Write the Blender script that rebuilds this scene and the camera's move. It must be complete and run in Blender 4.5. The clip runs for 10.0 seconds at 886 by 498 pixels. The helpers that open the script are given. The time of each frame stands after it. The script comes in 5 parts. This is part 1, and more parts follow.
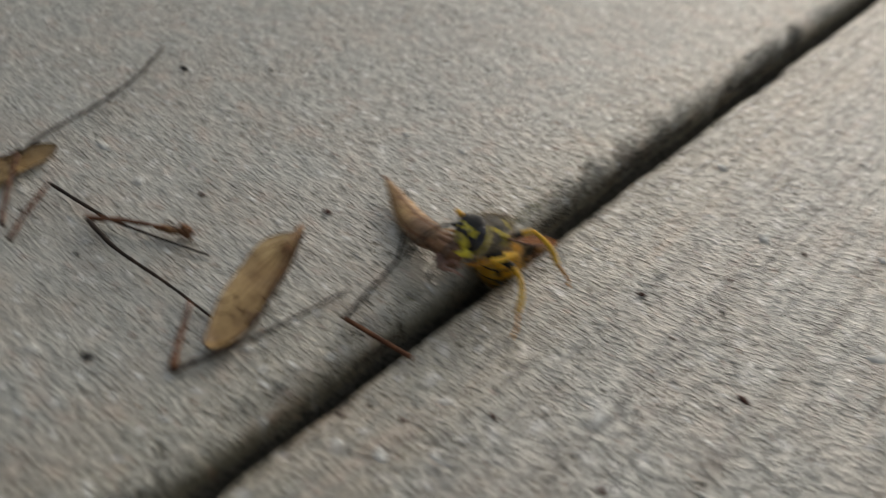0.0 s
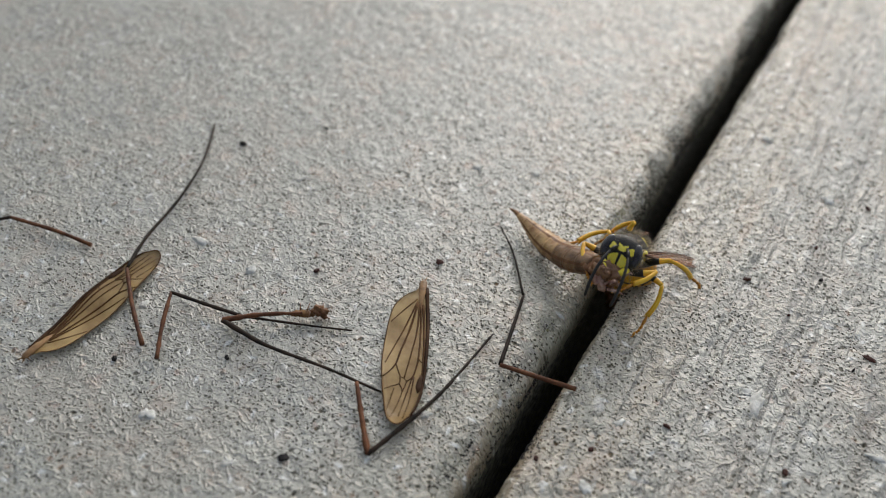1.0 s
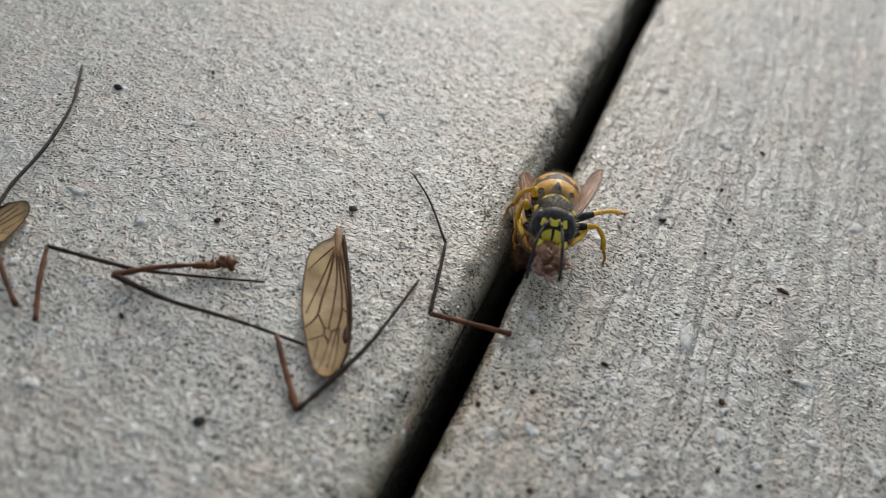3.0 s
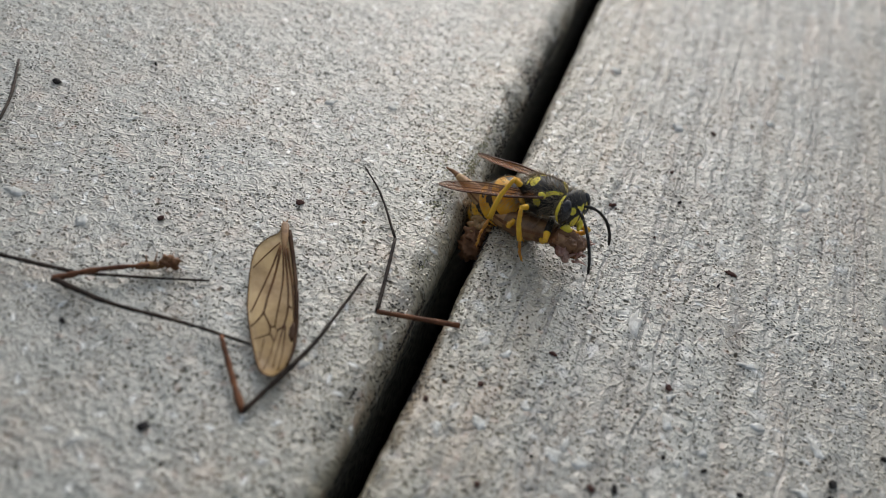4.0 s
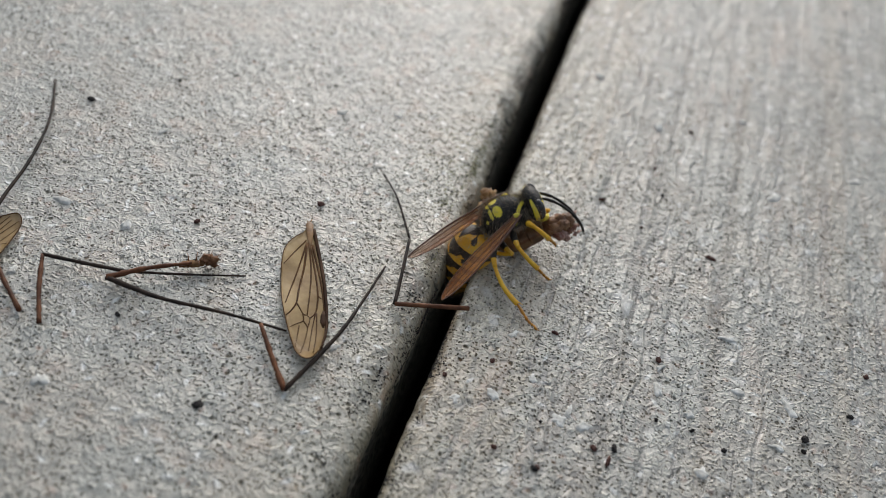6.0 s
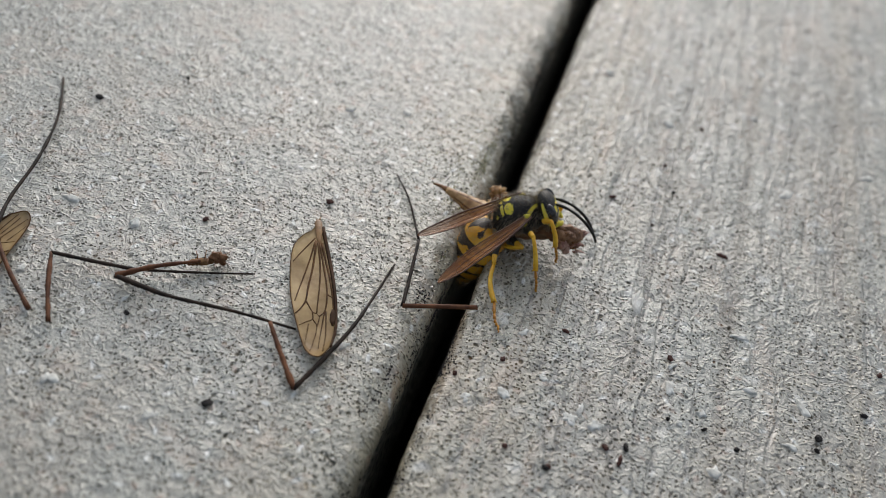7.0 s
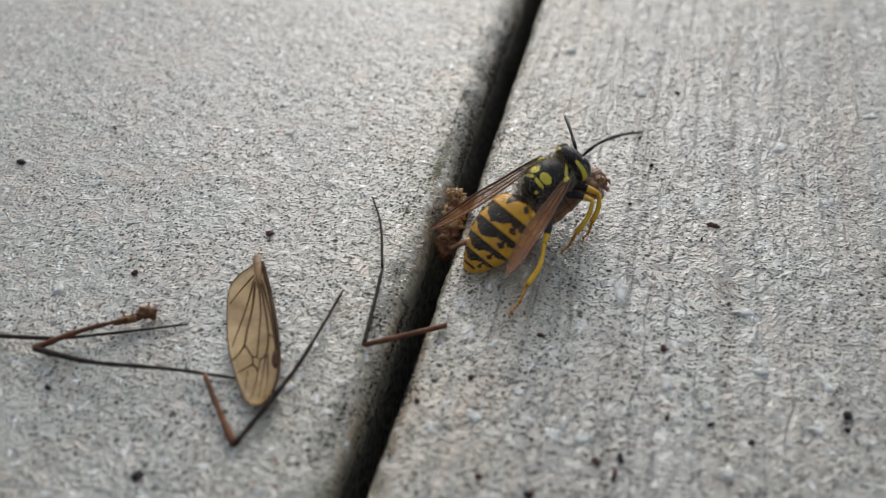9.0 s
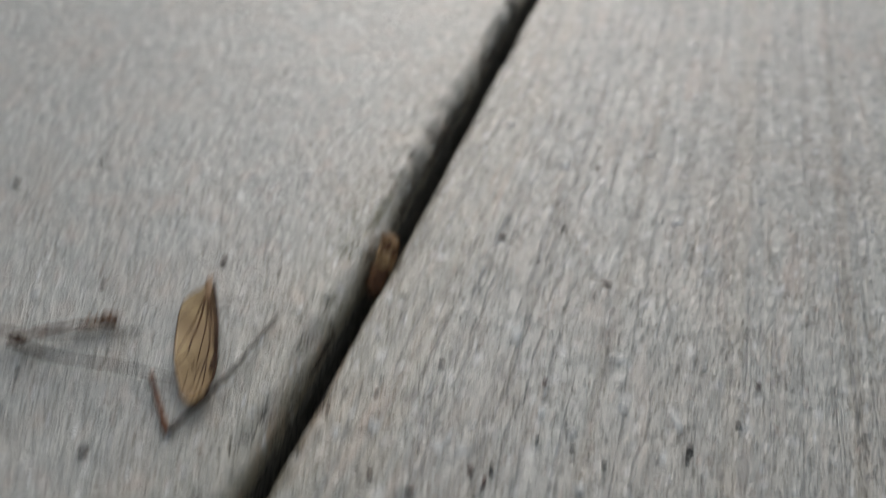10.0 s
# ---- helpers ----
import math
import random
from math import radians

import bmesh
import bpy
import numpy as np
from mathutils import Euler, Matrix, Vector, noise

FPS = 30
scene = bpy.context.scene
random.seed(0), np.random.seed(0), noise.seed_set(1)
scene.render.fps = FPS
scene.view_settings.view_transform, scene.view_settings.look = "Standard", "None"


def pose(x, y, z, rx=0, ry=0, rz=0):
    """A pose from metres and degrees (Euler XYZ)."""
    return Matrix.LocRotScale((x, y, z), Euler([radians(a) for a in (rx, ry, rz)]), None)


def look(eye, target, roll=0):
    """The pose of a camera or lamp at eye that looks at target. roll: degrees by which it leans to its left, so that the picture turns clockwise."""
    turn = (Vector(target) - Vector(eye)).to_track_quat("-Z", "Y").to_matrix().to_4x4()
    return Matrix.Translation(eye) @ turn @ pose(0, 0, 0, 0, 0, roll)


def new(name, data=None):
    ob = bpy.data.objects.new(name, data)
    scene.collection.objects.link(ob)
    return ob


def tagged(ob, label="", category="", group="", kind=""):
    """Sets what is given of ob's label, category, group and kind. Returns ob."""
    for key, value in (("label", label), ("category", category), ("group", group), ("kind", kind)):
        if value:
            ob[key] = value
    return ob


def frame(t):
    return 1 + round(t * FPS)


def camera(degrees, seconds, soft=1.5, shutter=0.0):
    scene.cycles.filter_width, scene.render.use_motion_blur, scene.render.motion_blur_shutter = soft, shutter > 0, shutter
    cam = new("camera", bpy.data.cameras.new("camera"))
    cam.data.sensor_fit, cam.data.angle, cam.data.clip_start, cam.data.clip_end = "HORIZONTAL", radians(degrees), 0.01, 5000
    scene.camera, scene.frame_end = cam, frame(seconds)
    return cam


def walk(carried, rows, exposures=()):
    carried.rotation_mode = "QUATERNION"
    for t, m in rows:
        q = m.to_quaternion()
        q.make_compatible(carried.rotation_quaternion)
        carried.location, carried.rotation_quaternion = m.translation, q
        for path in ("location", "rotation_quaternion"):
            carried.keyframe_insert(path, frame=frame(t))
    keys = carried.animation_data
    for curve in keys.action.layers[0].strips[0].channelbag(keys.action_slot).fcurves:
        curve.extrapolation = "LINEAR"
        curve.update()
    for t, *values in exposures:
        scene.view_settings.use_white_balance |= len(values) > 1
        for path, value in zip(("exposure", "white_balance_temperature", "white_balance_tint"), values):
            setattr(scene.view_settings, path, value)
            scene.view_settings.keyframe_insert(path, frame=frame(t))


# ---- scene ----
# ---- camera ----
cam = camera(56.7, 10.0, soft=0.9, shutter=0.4)
cam.data.dof.use_dof = True
cam.data.dof.focus_distance = 0.0545
cam.data.dof.aperture_fstop = 30.0
PATH = [
    (0, (0.01901, -0.02223, 0.03953), (-0.00630, 0.01134, -0.00264), 9.24),
    (0.2, (0.01206, -0.02192, 0.04306), (-0.01260, 0.01015, -0.00125), 5.53),
    (0.5, (0.00654, -0.02778, 0.04479), (-0.01530, 0.00784, 0.00174), 4.25),
    (1, (0.00705, -0.02903, 0.04369), (-0.01290, 0.00689, -0.00003), 3.34),
    (1.5, (0.00712, -0.02908, 0.04160), (-0.01093, 0.00818, -0.00184), 6.06),
    (2, (0.00776, -0.02994, 0.04100), (-0.00915, 0.00828, -0.00204), 7.08),
    (2.5, (0.00678, -0.02991, 0.04018), (-0.00802, 0.00914, -0.00290), 8.98),
    (3, (0.00302, -0.03112, 0.03808), (-0.00680, 0.00986, -0.00462), 12.94),
    (3.2, (0.00444, -0.03109, 0.03978), (-0.00471, 0.00967, -0.00329), 12.56),
    (4.3, (0.00402, -0.02855, 0.03900), (-0.00291, 0.01175, -0.00491), 13.82),
    (4.5, (0.00446, -0.02817, 0.03976), (-0.00230, 0.01219, -0.00412), 13.33),
    (4.7, (0.00471, -0.02900, 0.03935), (-0.00200, 0.01174, -0.00419), 13.14),
    (5, (0.00367, -0.03168, 0.03914), (-0.00177, 0.00917, -0.00447), 13.92),
    (5.3, (0.00418, -0.03275, 0.04242), (-0.00155, 0.00777, -0.00146), 13.14),
    (5.5, (0.00382, -0.03441, 0.04265), (-0.00223, 0.00652, -0.00080), 13.46),
    (7, (0.00289, -0.03428, 0.04226), (-0.00366, 0.00634, -0.00142), 13.05),
    (7.5, (0.00283, -0.03375, 0.04173), (-0.00394, 0.00699, -0.00180), 12.66),
    (8, (0.00173, -0.03138, 0.03878), (-0.00609, 0.00953, -0.00441), 8.20),
    (8.2, (0.00304, -0.02936, 0.03891), (-0.00624, 0.01128, -0.00424), 4.31),
    (8.5, (0.00549, -0.02920, 0.03867), (-0.00461, 0.01179, -0.00396), 2.51),
    (8.8, (0.00733, -0.02947, 0.03782), (-0.00310, 0.01113, -0.00511), 0.84),
    (9, (0.00818, -0.02931, 0.03799), (-0.00210, 0.01165, -0.00463), 0.64),
    (9.2, (0.00992, -0.02757, 0.04037), (-0.00123, 0.01257, -0.00280), -1.35),
    (9.4, (0.01134, -0.02847, 0.04156), (0.00020, 0.01262, -0.00071), -1.28),
    (9.5, (0.01127, -0.02867, 0.04198), (0.00044, 0.01275, -0.00006), -0.78),
    (9.7, (0.01184, -0.02718, 0.04410), (0.00095, 0.01373, 0.00159), -0.52),
    (9.9, (0.01445, -0.02959, 0.04615), (0.00346, 0.01313, 0.00548), 1.79),
    (10, (0.01478, -0.03457, 0.04356), (0.00391, 0.00902, 0.00380), 5.16),
]
EXPOSURES = [(0, -0.83, 6480, 10), (0.5, -0.44, 6180, 10), (1, -0.40, 6120, 10), (2.5, -0.48, 6100, 10), (4.5, -0.42, 6040, 10), (7.5, -0.40, 6010, 10), (9.5, -0.39, 5950, 10), (10, -0.76, 5980, 10)]
walk(cam, [(t, look(eye, target, roll)) for t, eye, target, roll in PATH], EXPOSURES)

# ---- light: bright overcast sky ----
SUN_ELEVATION, SUN_AZIMUTH = radians(26), radians(-12)
world = bpy.data.worlds.new("overcast_sky")
scene.world = world
world.use_nodes = True
wn = world.node_tree.nodes
sky = wn.new("ShaderNodeTexSky")
sky.sky_type = "NISHITA"
sky.sun_disc = False
sky.sun_elevation, sky.sun_rotation = SUN_ELEVATION, SUN_AZIMUTH
sky.air_density, sky.dust_density, sky.ozone_density = 1.0, 6.0, 1.0
haze = wn.new("ShaderNodeHueSaturation")
haze.inputs["Saturation"].default_value = 0.55
world.node_tree.links.new(sky.outputs[0], haze.inputs["Color"])
world.node_tree.links.new(haze.outputs[0], wn["Background"].inputs[0])
wn["Background"].inputs[1].default_value = 0.135
sun = bpy.data.lights.new("sun", "SUN")
sun.energy, sun.angle, sun.color = 1.25, radians(165), (0.90, 0.98, 1.02)
new("sun", sun).matrix_world = look((0.5 * math.sin(SUN_AZIMUTH), 0.5 * math.cos(SUN_AZIMUTH), 0.5 * math.tan(SUN_ELEVATION)), (0, 0, 0))

MM = 0.001


# ---- materials ----
def material(name, rough=0.5, colour=(0.5, 0.5, 0.5)):
    m = bpy.data.materials.new(name)
    m.use_nodes = True
    b = m.node_tree.nodes["Principled BSDF"]
    b.inputs["Base Color"].default_value = (*colour, 1)
    b.inputs["Roughness"].default_value = rough
    return m, m.node_tree, b


def node(nt, kind, **values):
    n = nt.nodes.new(kind)
    for key, value in values.items():
        n.inputs[key].default_value = value
    return n


def ramp(nt, source, stops):
    r = nt.nodes.new("ShaderNodeValToRGB")
    while len(r.color_ramp.elements) < len(stops):
        r.color_ramp.elements.new(0.5)
    for e, (at, c) in zip(r.color_ramp.elements, stops):
        e.position = at
        e.color = (*c, 1) if isinstance(c, tuple) else (c, c, c, 1)
    nt.links.new(source, r.inputs[0])
    return r.outputs[0]


def mix(nt, kind, factor, a, b):
    n = nt.nodes.new("ShaderNodeMix")
    n.data_type, n.blend_type = "RGBA", kind
    for value, socket in ((factor, n.inputs[0]), (a, n.inputs[6]), (b, n.inputs[7])):
        if isinstance(value, (int, float)):
            socket.default_value = value
        elif isinstance(value, tuple):
            socket.default_value = (*value, 1)
        else:
            nt.links.new(value, socket)
    return n.outputs[2]


def maths(nt, op, a, b=0.0):
    n = nt.nodes.new("ShaderNodeMath")
    n.operation = op
    for value, socket in ((a, n.inputs[0]), (b, n.inputs[1])):
        if isinstance(value, (int, float)):
            socket.default_value = value
        else:
            nt.links.new(value, socket)
    return n.outputs[0]


def board_material(name, streaks):
    """Weathered grey wood-plastic composite: short felted strands that lie at all angles, slits between them with shade
    in their colour, pale chips, warm stains and, on one board, brushed streaks.
    """
    m, nt, b = material(name, 0.55)
    ln = nt.links.new
    co = nt.nodes.new("ShaderNodeTexCoord").outputs["Object"]

    def cloud(scale, detail=2.0, rough=0.5, warp=0.0, vector=co):
        n = node(nt, "ShaderNodeTexNoise", Scale=scale, Detail=detail, Roughness=rough, Distortion=warp)
        ln(vector, n.inputs["Vector"])
        return n.outputs["Fac"]

    def stretched(sx, sy, vector=co):
        n = node(nt, "ShaderNodeMapping")
        n.inputs["Scale"].default_value = (sx, sy, 1.0)
        ln(vector, n.inputs["Vector"])
        return n.outputs[0]

    lay = maths(nt, "MULTIPLY", cloud(120.0, 1.0), 9.0)
    wobble = node(nt, "ShaderNodeTexNoise", Scale=3200.0, Detail=2.0)
    ln(co, wobble.inputs["Vector"])

    def strokes(scale, length, width, shift, wild):
        """Little strands, one in each cell of a scattered grid, each turned its own way; gives how near the middle of one a place is and two random values of it."""
        at = node(nt, "ShaderNodeVectorMath")
        at.operation = "ADD"
        ln(co, at.inputs[0])
        at.inputs[1].default_value = (shift, shift * 0.7, shift * 0.3)
        cell = node(nt, "ShaderNodeTexVoronoi", Scale=scale)
        cell.voronoi_dimensions = "2D"
        ln(at.outputs[0], cell.inputs["Vector"])
        off = node(nt, "ShaderNodeVectorMath")
        off.operation = "SUBTRACT"
        ln(at.outputs[0], off.inputs[0])
        ln(cell.outputs["Position"], off.inputs[1])
        bent = node(nt, "ShaderNodeVectorMath")
        bent.operation = "MULTIPLY_ADD"
        ln(wobble.outputs["Color"], bent.inputs[0])
        bent.inputs[1].default_value = (0.00016, 0.00016, 0.0)
        ln(off.outputs[0], bent.inputs[2])
        centred = node(nt, "ShaderNodeVectorMath")
        centred.operation = "SUBTRACT"
        ln(bent.outputs[0], centred.inputs[0])
        centred.inputs[1].default_value = (0.00008, 0.00008, 0.0)
        rnd = nt.nodes.new("ShaderNodeSeparateColor")
        ln(cell.outputs["Color"], rnd.inputs[0])
        spin = nt.nodes.new("ShaderNodeVectorRotate")
        spin.rotation_type = "Z_AXIS"
        ln(centred.outputs[0], spin.inputs["Vector"])
        ln(maths(nt, "ADD", lay, maths(nt, "MULTIPLY", rnd.outputs[0], wild)), spin.inputs["Angle"])
        size = node(nt, "ShaderNodeVectorMath")
        size.operation = "MULTIPLY"
        ln(spin.outputs[0], size.inputs[0])
        size.inputs[1].default_value = (1 / length, 1 / width, 0.0)
        far = node(nt, "ShaderNodeVectorMath")
        far.operation = "LENGTH"
        ln(size.outputs[0], far.inputs[0])
        return ramp(nt, far.outputs["Value"], [(0.45, 1.0), (1.0, 0.0)]), rnd.outputs[1], rnd.outputs[2]

    def chosen(value, share):
        return ramp(nt, value, [(1 - share - 0.02, 0.0), (1 - share + 0.02, 1.0)])

    dense = cloud(240.0, 2.0)
    often = ramp(nt, dense, [(0.36, 0.35), (0.56, 1.0)])
    body = ramp(nt, cloud(3600.0, 3.0, 0.7), [(0.3, (0.285, 0.279, 0.249)), (0.5, (0.425, 0.415, 0.37)), (0.7, (0.56, 0.55, 0.49))])
    base, height = body, cloud(2600.0, 3.0, 0.6)
    # strands that lie on top, some paler and some greyer
    for scale, length, width, shift, pale in ((1750.0, 0.00036, 0.00009, 0.013, (0.525, 0.525, 0.485)), (2100.0, 0.00030, 0.00007, 0.029, (0.30, 0.283, 0.256)), (1500.0, 0.00040, 0.00010, 0.047, (0.51, 0.505, 0.465))):
        near, one, two = strokes(scale, length, width, shift, 3.2)
        here = maths(nt, "MULTIPLY", near, chosen(one, 0.55))
        base = mix(nt, "MIX", maths(nt, "MULTIPLY", here, 0.5), base, pale)
        height = maths(nt, "ADD", height, maths(nt, "MULTIPLY", here, 0.35))
    # clumps that stand a little proud, lit tops and shaded dips put into the colour
    clump = cloud(1150.0, 3.0, 0.62, 0.3)
    base = mix(nt, "MULTIPLY", 1.0, base, ramp(nt, clump, [(0.34, (0.76, 0.75, 0.725)), (0.5, (1.0, 0.995, 0.985)), (0.66, (1.09, 1.09, 1.085))]))
    height = maths(nt, "ADD", height, maths(nt, "MULTIPLY", clump, 1.0))
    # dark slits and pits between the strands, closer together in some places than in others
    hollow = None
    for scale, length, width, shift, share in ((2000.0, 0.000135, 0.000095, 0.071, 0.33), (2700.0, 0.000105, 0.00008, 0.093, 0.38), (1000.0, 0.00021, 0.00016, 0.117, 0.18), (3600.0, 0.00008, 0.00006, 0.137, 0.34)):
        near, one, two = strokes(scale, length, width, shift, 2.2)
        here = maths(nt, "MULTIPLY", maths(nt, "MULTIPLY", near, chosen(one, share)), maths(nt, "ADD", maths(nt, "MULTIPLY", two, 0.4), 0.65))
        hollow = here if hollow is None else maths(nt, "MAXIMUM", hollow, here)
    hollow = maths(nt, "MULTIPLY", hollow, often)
    # cavity shade is put into the colour of the slits and pits
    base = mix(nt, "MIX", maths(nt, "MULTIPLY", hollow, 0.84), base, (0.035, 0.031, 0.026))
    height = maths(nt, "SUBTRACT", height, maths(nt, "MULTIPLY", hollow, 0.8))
    base = mix(nt, "MULTIPLY", 1.0, base, ramp(nt, cloud(90.0, 3.0), [(0.3, (0.80, 0.78, 0.695)), (0.7, (0.885, 0.875, 0.795))]))
    # tan and pinkish stains
    long_way = stretched(1.0, 0.16) if streaks else co
    base = mix(nt, "MIX", maths(nt, "MULTIPLY", ramp(nt, cloud(420.0, 3.0, 0.6, 0.0, long_way), [(0.54, 0.0), (0.70, 1.0)]), 0.55), base, (0.43, 0.33, 0.235))
    base = mix(nt, "MULTIPLY", maths(nt, "MULTIPLY", ramp(nt, cloud(150.0, 2.0, 0.5, 0.5), [(0.42, 0.0), (0.62, 1.0)]), 0.8), base, (1.03, 0.95, 0.89))
    place = nt.nodes.new("ShaderNodeSeparateXYZ")
    ln(co, place.inputs[0])
    band = ramp(nt, maths(nt, "ADD", maths(nt, "MULTIPLY", maths(nt, "ABSOLUTE", maths(nt, "ADD", place.outputs[0], 0.001)), 50.0), maths(nt, "MULTIPLY", cloud(260.0, 3.0, 0.6), 0.5)), [(0.33, 1.0), (0.75, 0.0)])
    base = mix(nt, "MULTIPLY", maths(nt, "MULTIPLY", band, 0.9), base, (1.0, 0.93, 0.79))
    near, one, two = strokes(700.0, 0.00034, 0.00022, 0.263, 3.2)
    base = mix(nt, "MIX", maths(nt, "MULTIPLY", maths(nt, "MULTIPLY", near, chosen(one, 0.22)), 0.6), base, (0.36, 0.235, 0.15))
    # pale chips and a few rusty ones
    near, one, two = strokes(560.0, 0.00042, 0.00017, 0.151, 3.2)
    base = mix(nt, "MIX", maths(nt, "MULTIPLY", maths(nt, "MULTIPLY", near, chosen(one, 0.45)), 0.85), base, (0.70, 0.69, 0.635))
    near, one, two = strokes(430.0, 0.00034, 0.00014, 0.177, 3.2)
    base = mix(nt, "MIX", maths(nt, "MULTIPLY", maths(nt, "MULTIPLY", near, chosen(one, 0.2)), 0.75), base, (0.19, 0.115, 0.06))
    if streaks:
        # ridges and furrows pressed along the board, wide pits and broad pale places
        furrow = cloud(900.0, 3.0, 0.6, 0.4, stretched(1.0, 0.30))
        # relief shading painted in the colour: furrows darker, ridges lighter
        base = mix(nt, "MULTIPLY", 1.0, base, ramp(nt, furrow, [(0.32, (0.66, 0.645, 0.61)), (0.48, (1.0, 0.99, 0.98)), (0.66, (1.08, 1.08, 1.075))]))
        height = maths(nt, "ADD", height, maths(nt, "MULTIPLY", furrow, 1.1))
        near, one, two = strokes(620.0, 0.00042, 0.00019, 0.213, 2.6)
        pit = maths(nt, "MULTIPLY", maths(nt, "MULTIPLY", near, chosen(one, 0.34)), ramp(nt, cloud(2600.0, 2.0, 0.6), [(0.40, 0.1), (0.56, 1.0)]))
        # the wide pits carry their shade in the colour too
        base = mix(nt, "MIX", maths(nt, "MULTIPLY", pit, 0.72), base, (0.075, 0.066, 0.054))
        height = maths(nt, "SUBTRACT", height, maths(nt, "MULTIPLY", pit, 0.7))
        near, one, two = strokes(330.0, 0.00075, 0.00042, 0.241, 3.2)
        base = mix(nt, "MIX", maths(nt, "MULTIPLY", maths(nt, "MULTIPLY", near, chosen(one, 0.4)), 0.5), base, (0.68, 0.665, 0.615))
        brown = ramp(nt, cloud(330.0, 2.0, 0.5, 0.0, stretched(1.0, 0.012)), [(0.54, 0.0), (0.62, 1.0)])
        base = mix(nt, "MULTIPLY", maths(nt, "MULTIPLY", brown, 0.55), base, (0.86, 0.76, 0.62))
        # long scratches, each swerving a little
        swerve = maths(nt, "MULTIPLY", maths(nt, "SUBTRACT", cloud(160.0, 2.0, 0.5, 0.0, stretched(0.05, 1.0)), 0.5), 0.0022)
        broken = ramp(nt, cloud(900.0, 3.0, 0.6, 0.0, stretched(1.0, 0.3)), [(0.40, 0.0), (0.55, 1.0)])
        for x0, half, deep in ((0.0024, 0.00012, 0.45), (0.0069, 0.00020, 0.6), (0.0078, 0.00009, 0.5), (0.0112, 0.00016, 0.55), (0.0124, 0.00008, 0.4), (0.0137, 0.00012, 0.45), (0.0191, 0.00016, 0.4), (0.0206, 0.0001, 0.4)):
            off = maths(nt, "ABSOLUTE", maths(nt, "ADD", maths(nt, "SUBTRACT", place.outputs[0], x0), swerve))
            cut = maths(nt, "MULTIPLY", ramp(nt, maths(nt, "DIVIDE", off, half * 2), [(0.3, 1.0), (1.0, 0.0)]), broken)
            base = mix(nt, "MIX", maths(nt, "MULTIPLY", cut, deep), base, (0.13, 0.115, 0.09))
            height = maths(nt, "SUBTRACT", height, maths(nt, "MULTIPLY", cut, 0.6))
        line = ramp(nt, cloud(620.0, 3.0, 0.5, 0.0, stretched(1.0, 0.018)), [(0.36, 1.0), (0.45, 0.0)])
        base = mix(nt, "MULTIPLY", maths(nt, "MULTIPLY", line, 0.6), base, (0.60, 0.585, 0.56))
        height = maths(nt, "SUBTRACT", height, maths(nt, "MULTIPLY", line, 0.25))
        fine = cloud(1900.0, 2.0, 0.5, 0.3, stretched(1.0, 0.02))
        scratch = maths(nt, "MULTIPLY", ramp(nt, fine, [(0.33, 1.0), (0.38, 0.0)]), ramp(nt, cloud(1700.0, 2.0, 0.7), [(0.35, 0.0), (0.52, 1.0)]))
        base = mix(nt, "MIX", maths(nt, "MULTIPLY", scratch, 0.55), base, (0.10, 0.085, 0.065))
        height = maths(nt, "SUBTRACT", height, maths(nt, "MULTIPLY", scratch, 0.4))
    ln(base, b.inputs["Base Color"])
    b.inputs["IOR"].default_value = 2.5
    # hollows also lose most of their reflection, imitating shade inside them
    ln(maths(nt, "SUBTRACT", 0.5, maths(nt, "MULTIPLY", hollow, 0.45)), b.inputs["Specular IOR Level"])
    bump = node(nt, "ShaderNodeBump", Strength=0.9, Distance=0.00014)
    ln(height, bump.inputs["Height"])
    ln(bump.outputs[0], b.inputs["Normal"])
    ln(ramp(nt, hollow, [(0.0, 0.42), (0.6, 0.8)]), b.inputs["Roughness"])
    return m


def mottled(name, dark, light, scale, rough=0.5, bump=0.0, clear=0.0, coat=0.0, shine=0.5):
    """Small-scale organic surface: two tones that run into one another, with fine relief."""
    m, nt, b = material(name, rough)
    co = nt.nodes.new("ShaderNodeTexCoord").outputs["Object"]
    n = node(nt, "ShaderNodeTexNoise", Scale=scale, Detail=4.0, Roughness=0.6)
    nt.links.new(co, n.inputs["Vector"])
    nt.links.new(ramp(nt, n.outputs["Fac"], [(0.35, dark), (0.68, light)]), b.inputs["Base Color"])
    if bump:
        bp = node(nt, "ShaderNodeBump", Strength=bump, Distance=0.05 / scale)
        fine = node(nt, "ShaderNodeTexNoise", Scale=scale * 3.0, Detail=3.0)
        nt.links.new(co, fine.inputs["Vector"])
        nt.links.new(fine.outputs["Fac"], bp.inputs["Height"])
        nt.links.new(bp.outputs[0], b.inputs["Normal"])
    b.inputs["Specular IOR Level"].default_value = shine
    if clear:
        b.inputs["Alpha"].default_value = 1.0 - clear
    if coat:
        b.inputs["Coat Weight"].default_value = coat
        b.inputs["Coat Roughness"].default_value = 0.25
    return m


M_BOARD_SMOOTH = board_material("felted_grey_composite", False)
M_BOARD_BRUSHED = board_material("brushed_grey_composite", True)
# mould mottling, coloured darker than the tops to stand in for the gap's shade
M_BOARD_SIDE = mottled("shaded_mouldy_board_side", (0.03, 0.028, 0.022), (0.34, 0.32, 0.26), 2300.0, 0.8, 0.9)
M_SOIL = mottled("dark_soil", (0.02, 0.017, 0.013), (0.06, 0.05, 0.04), 40.0, 0.9, 0.6)
M_LEG = mottled("brown_leg_chitin", (0.014, 0.010, 0.007), (0.05, 0.03, 0.019), 900.0, 0.5, 0.4, shine=0.2)
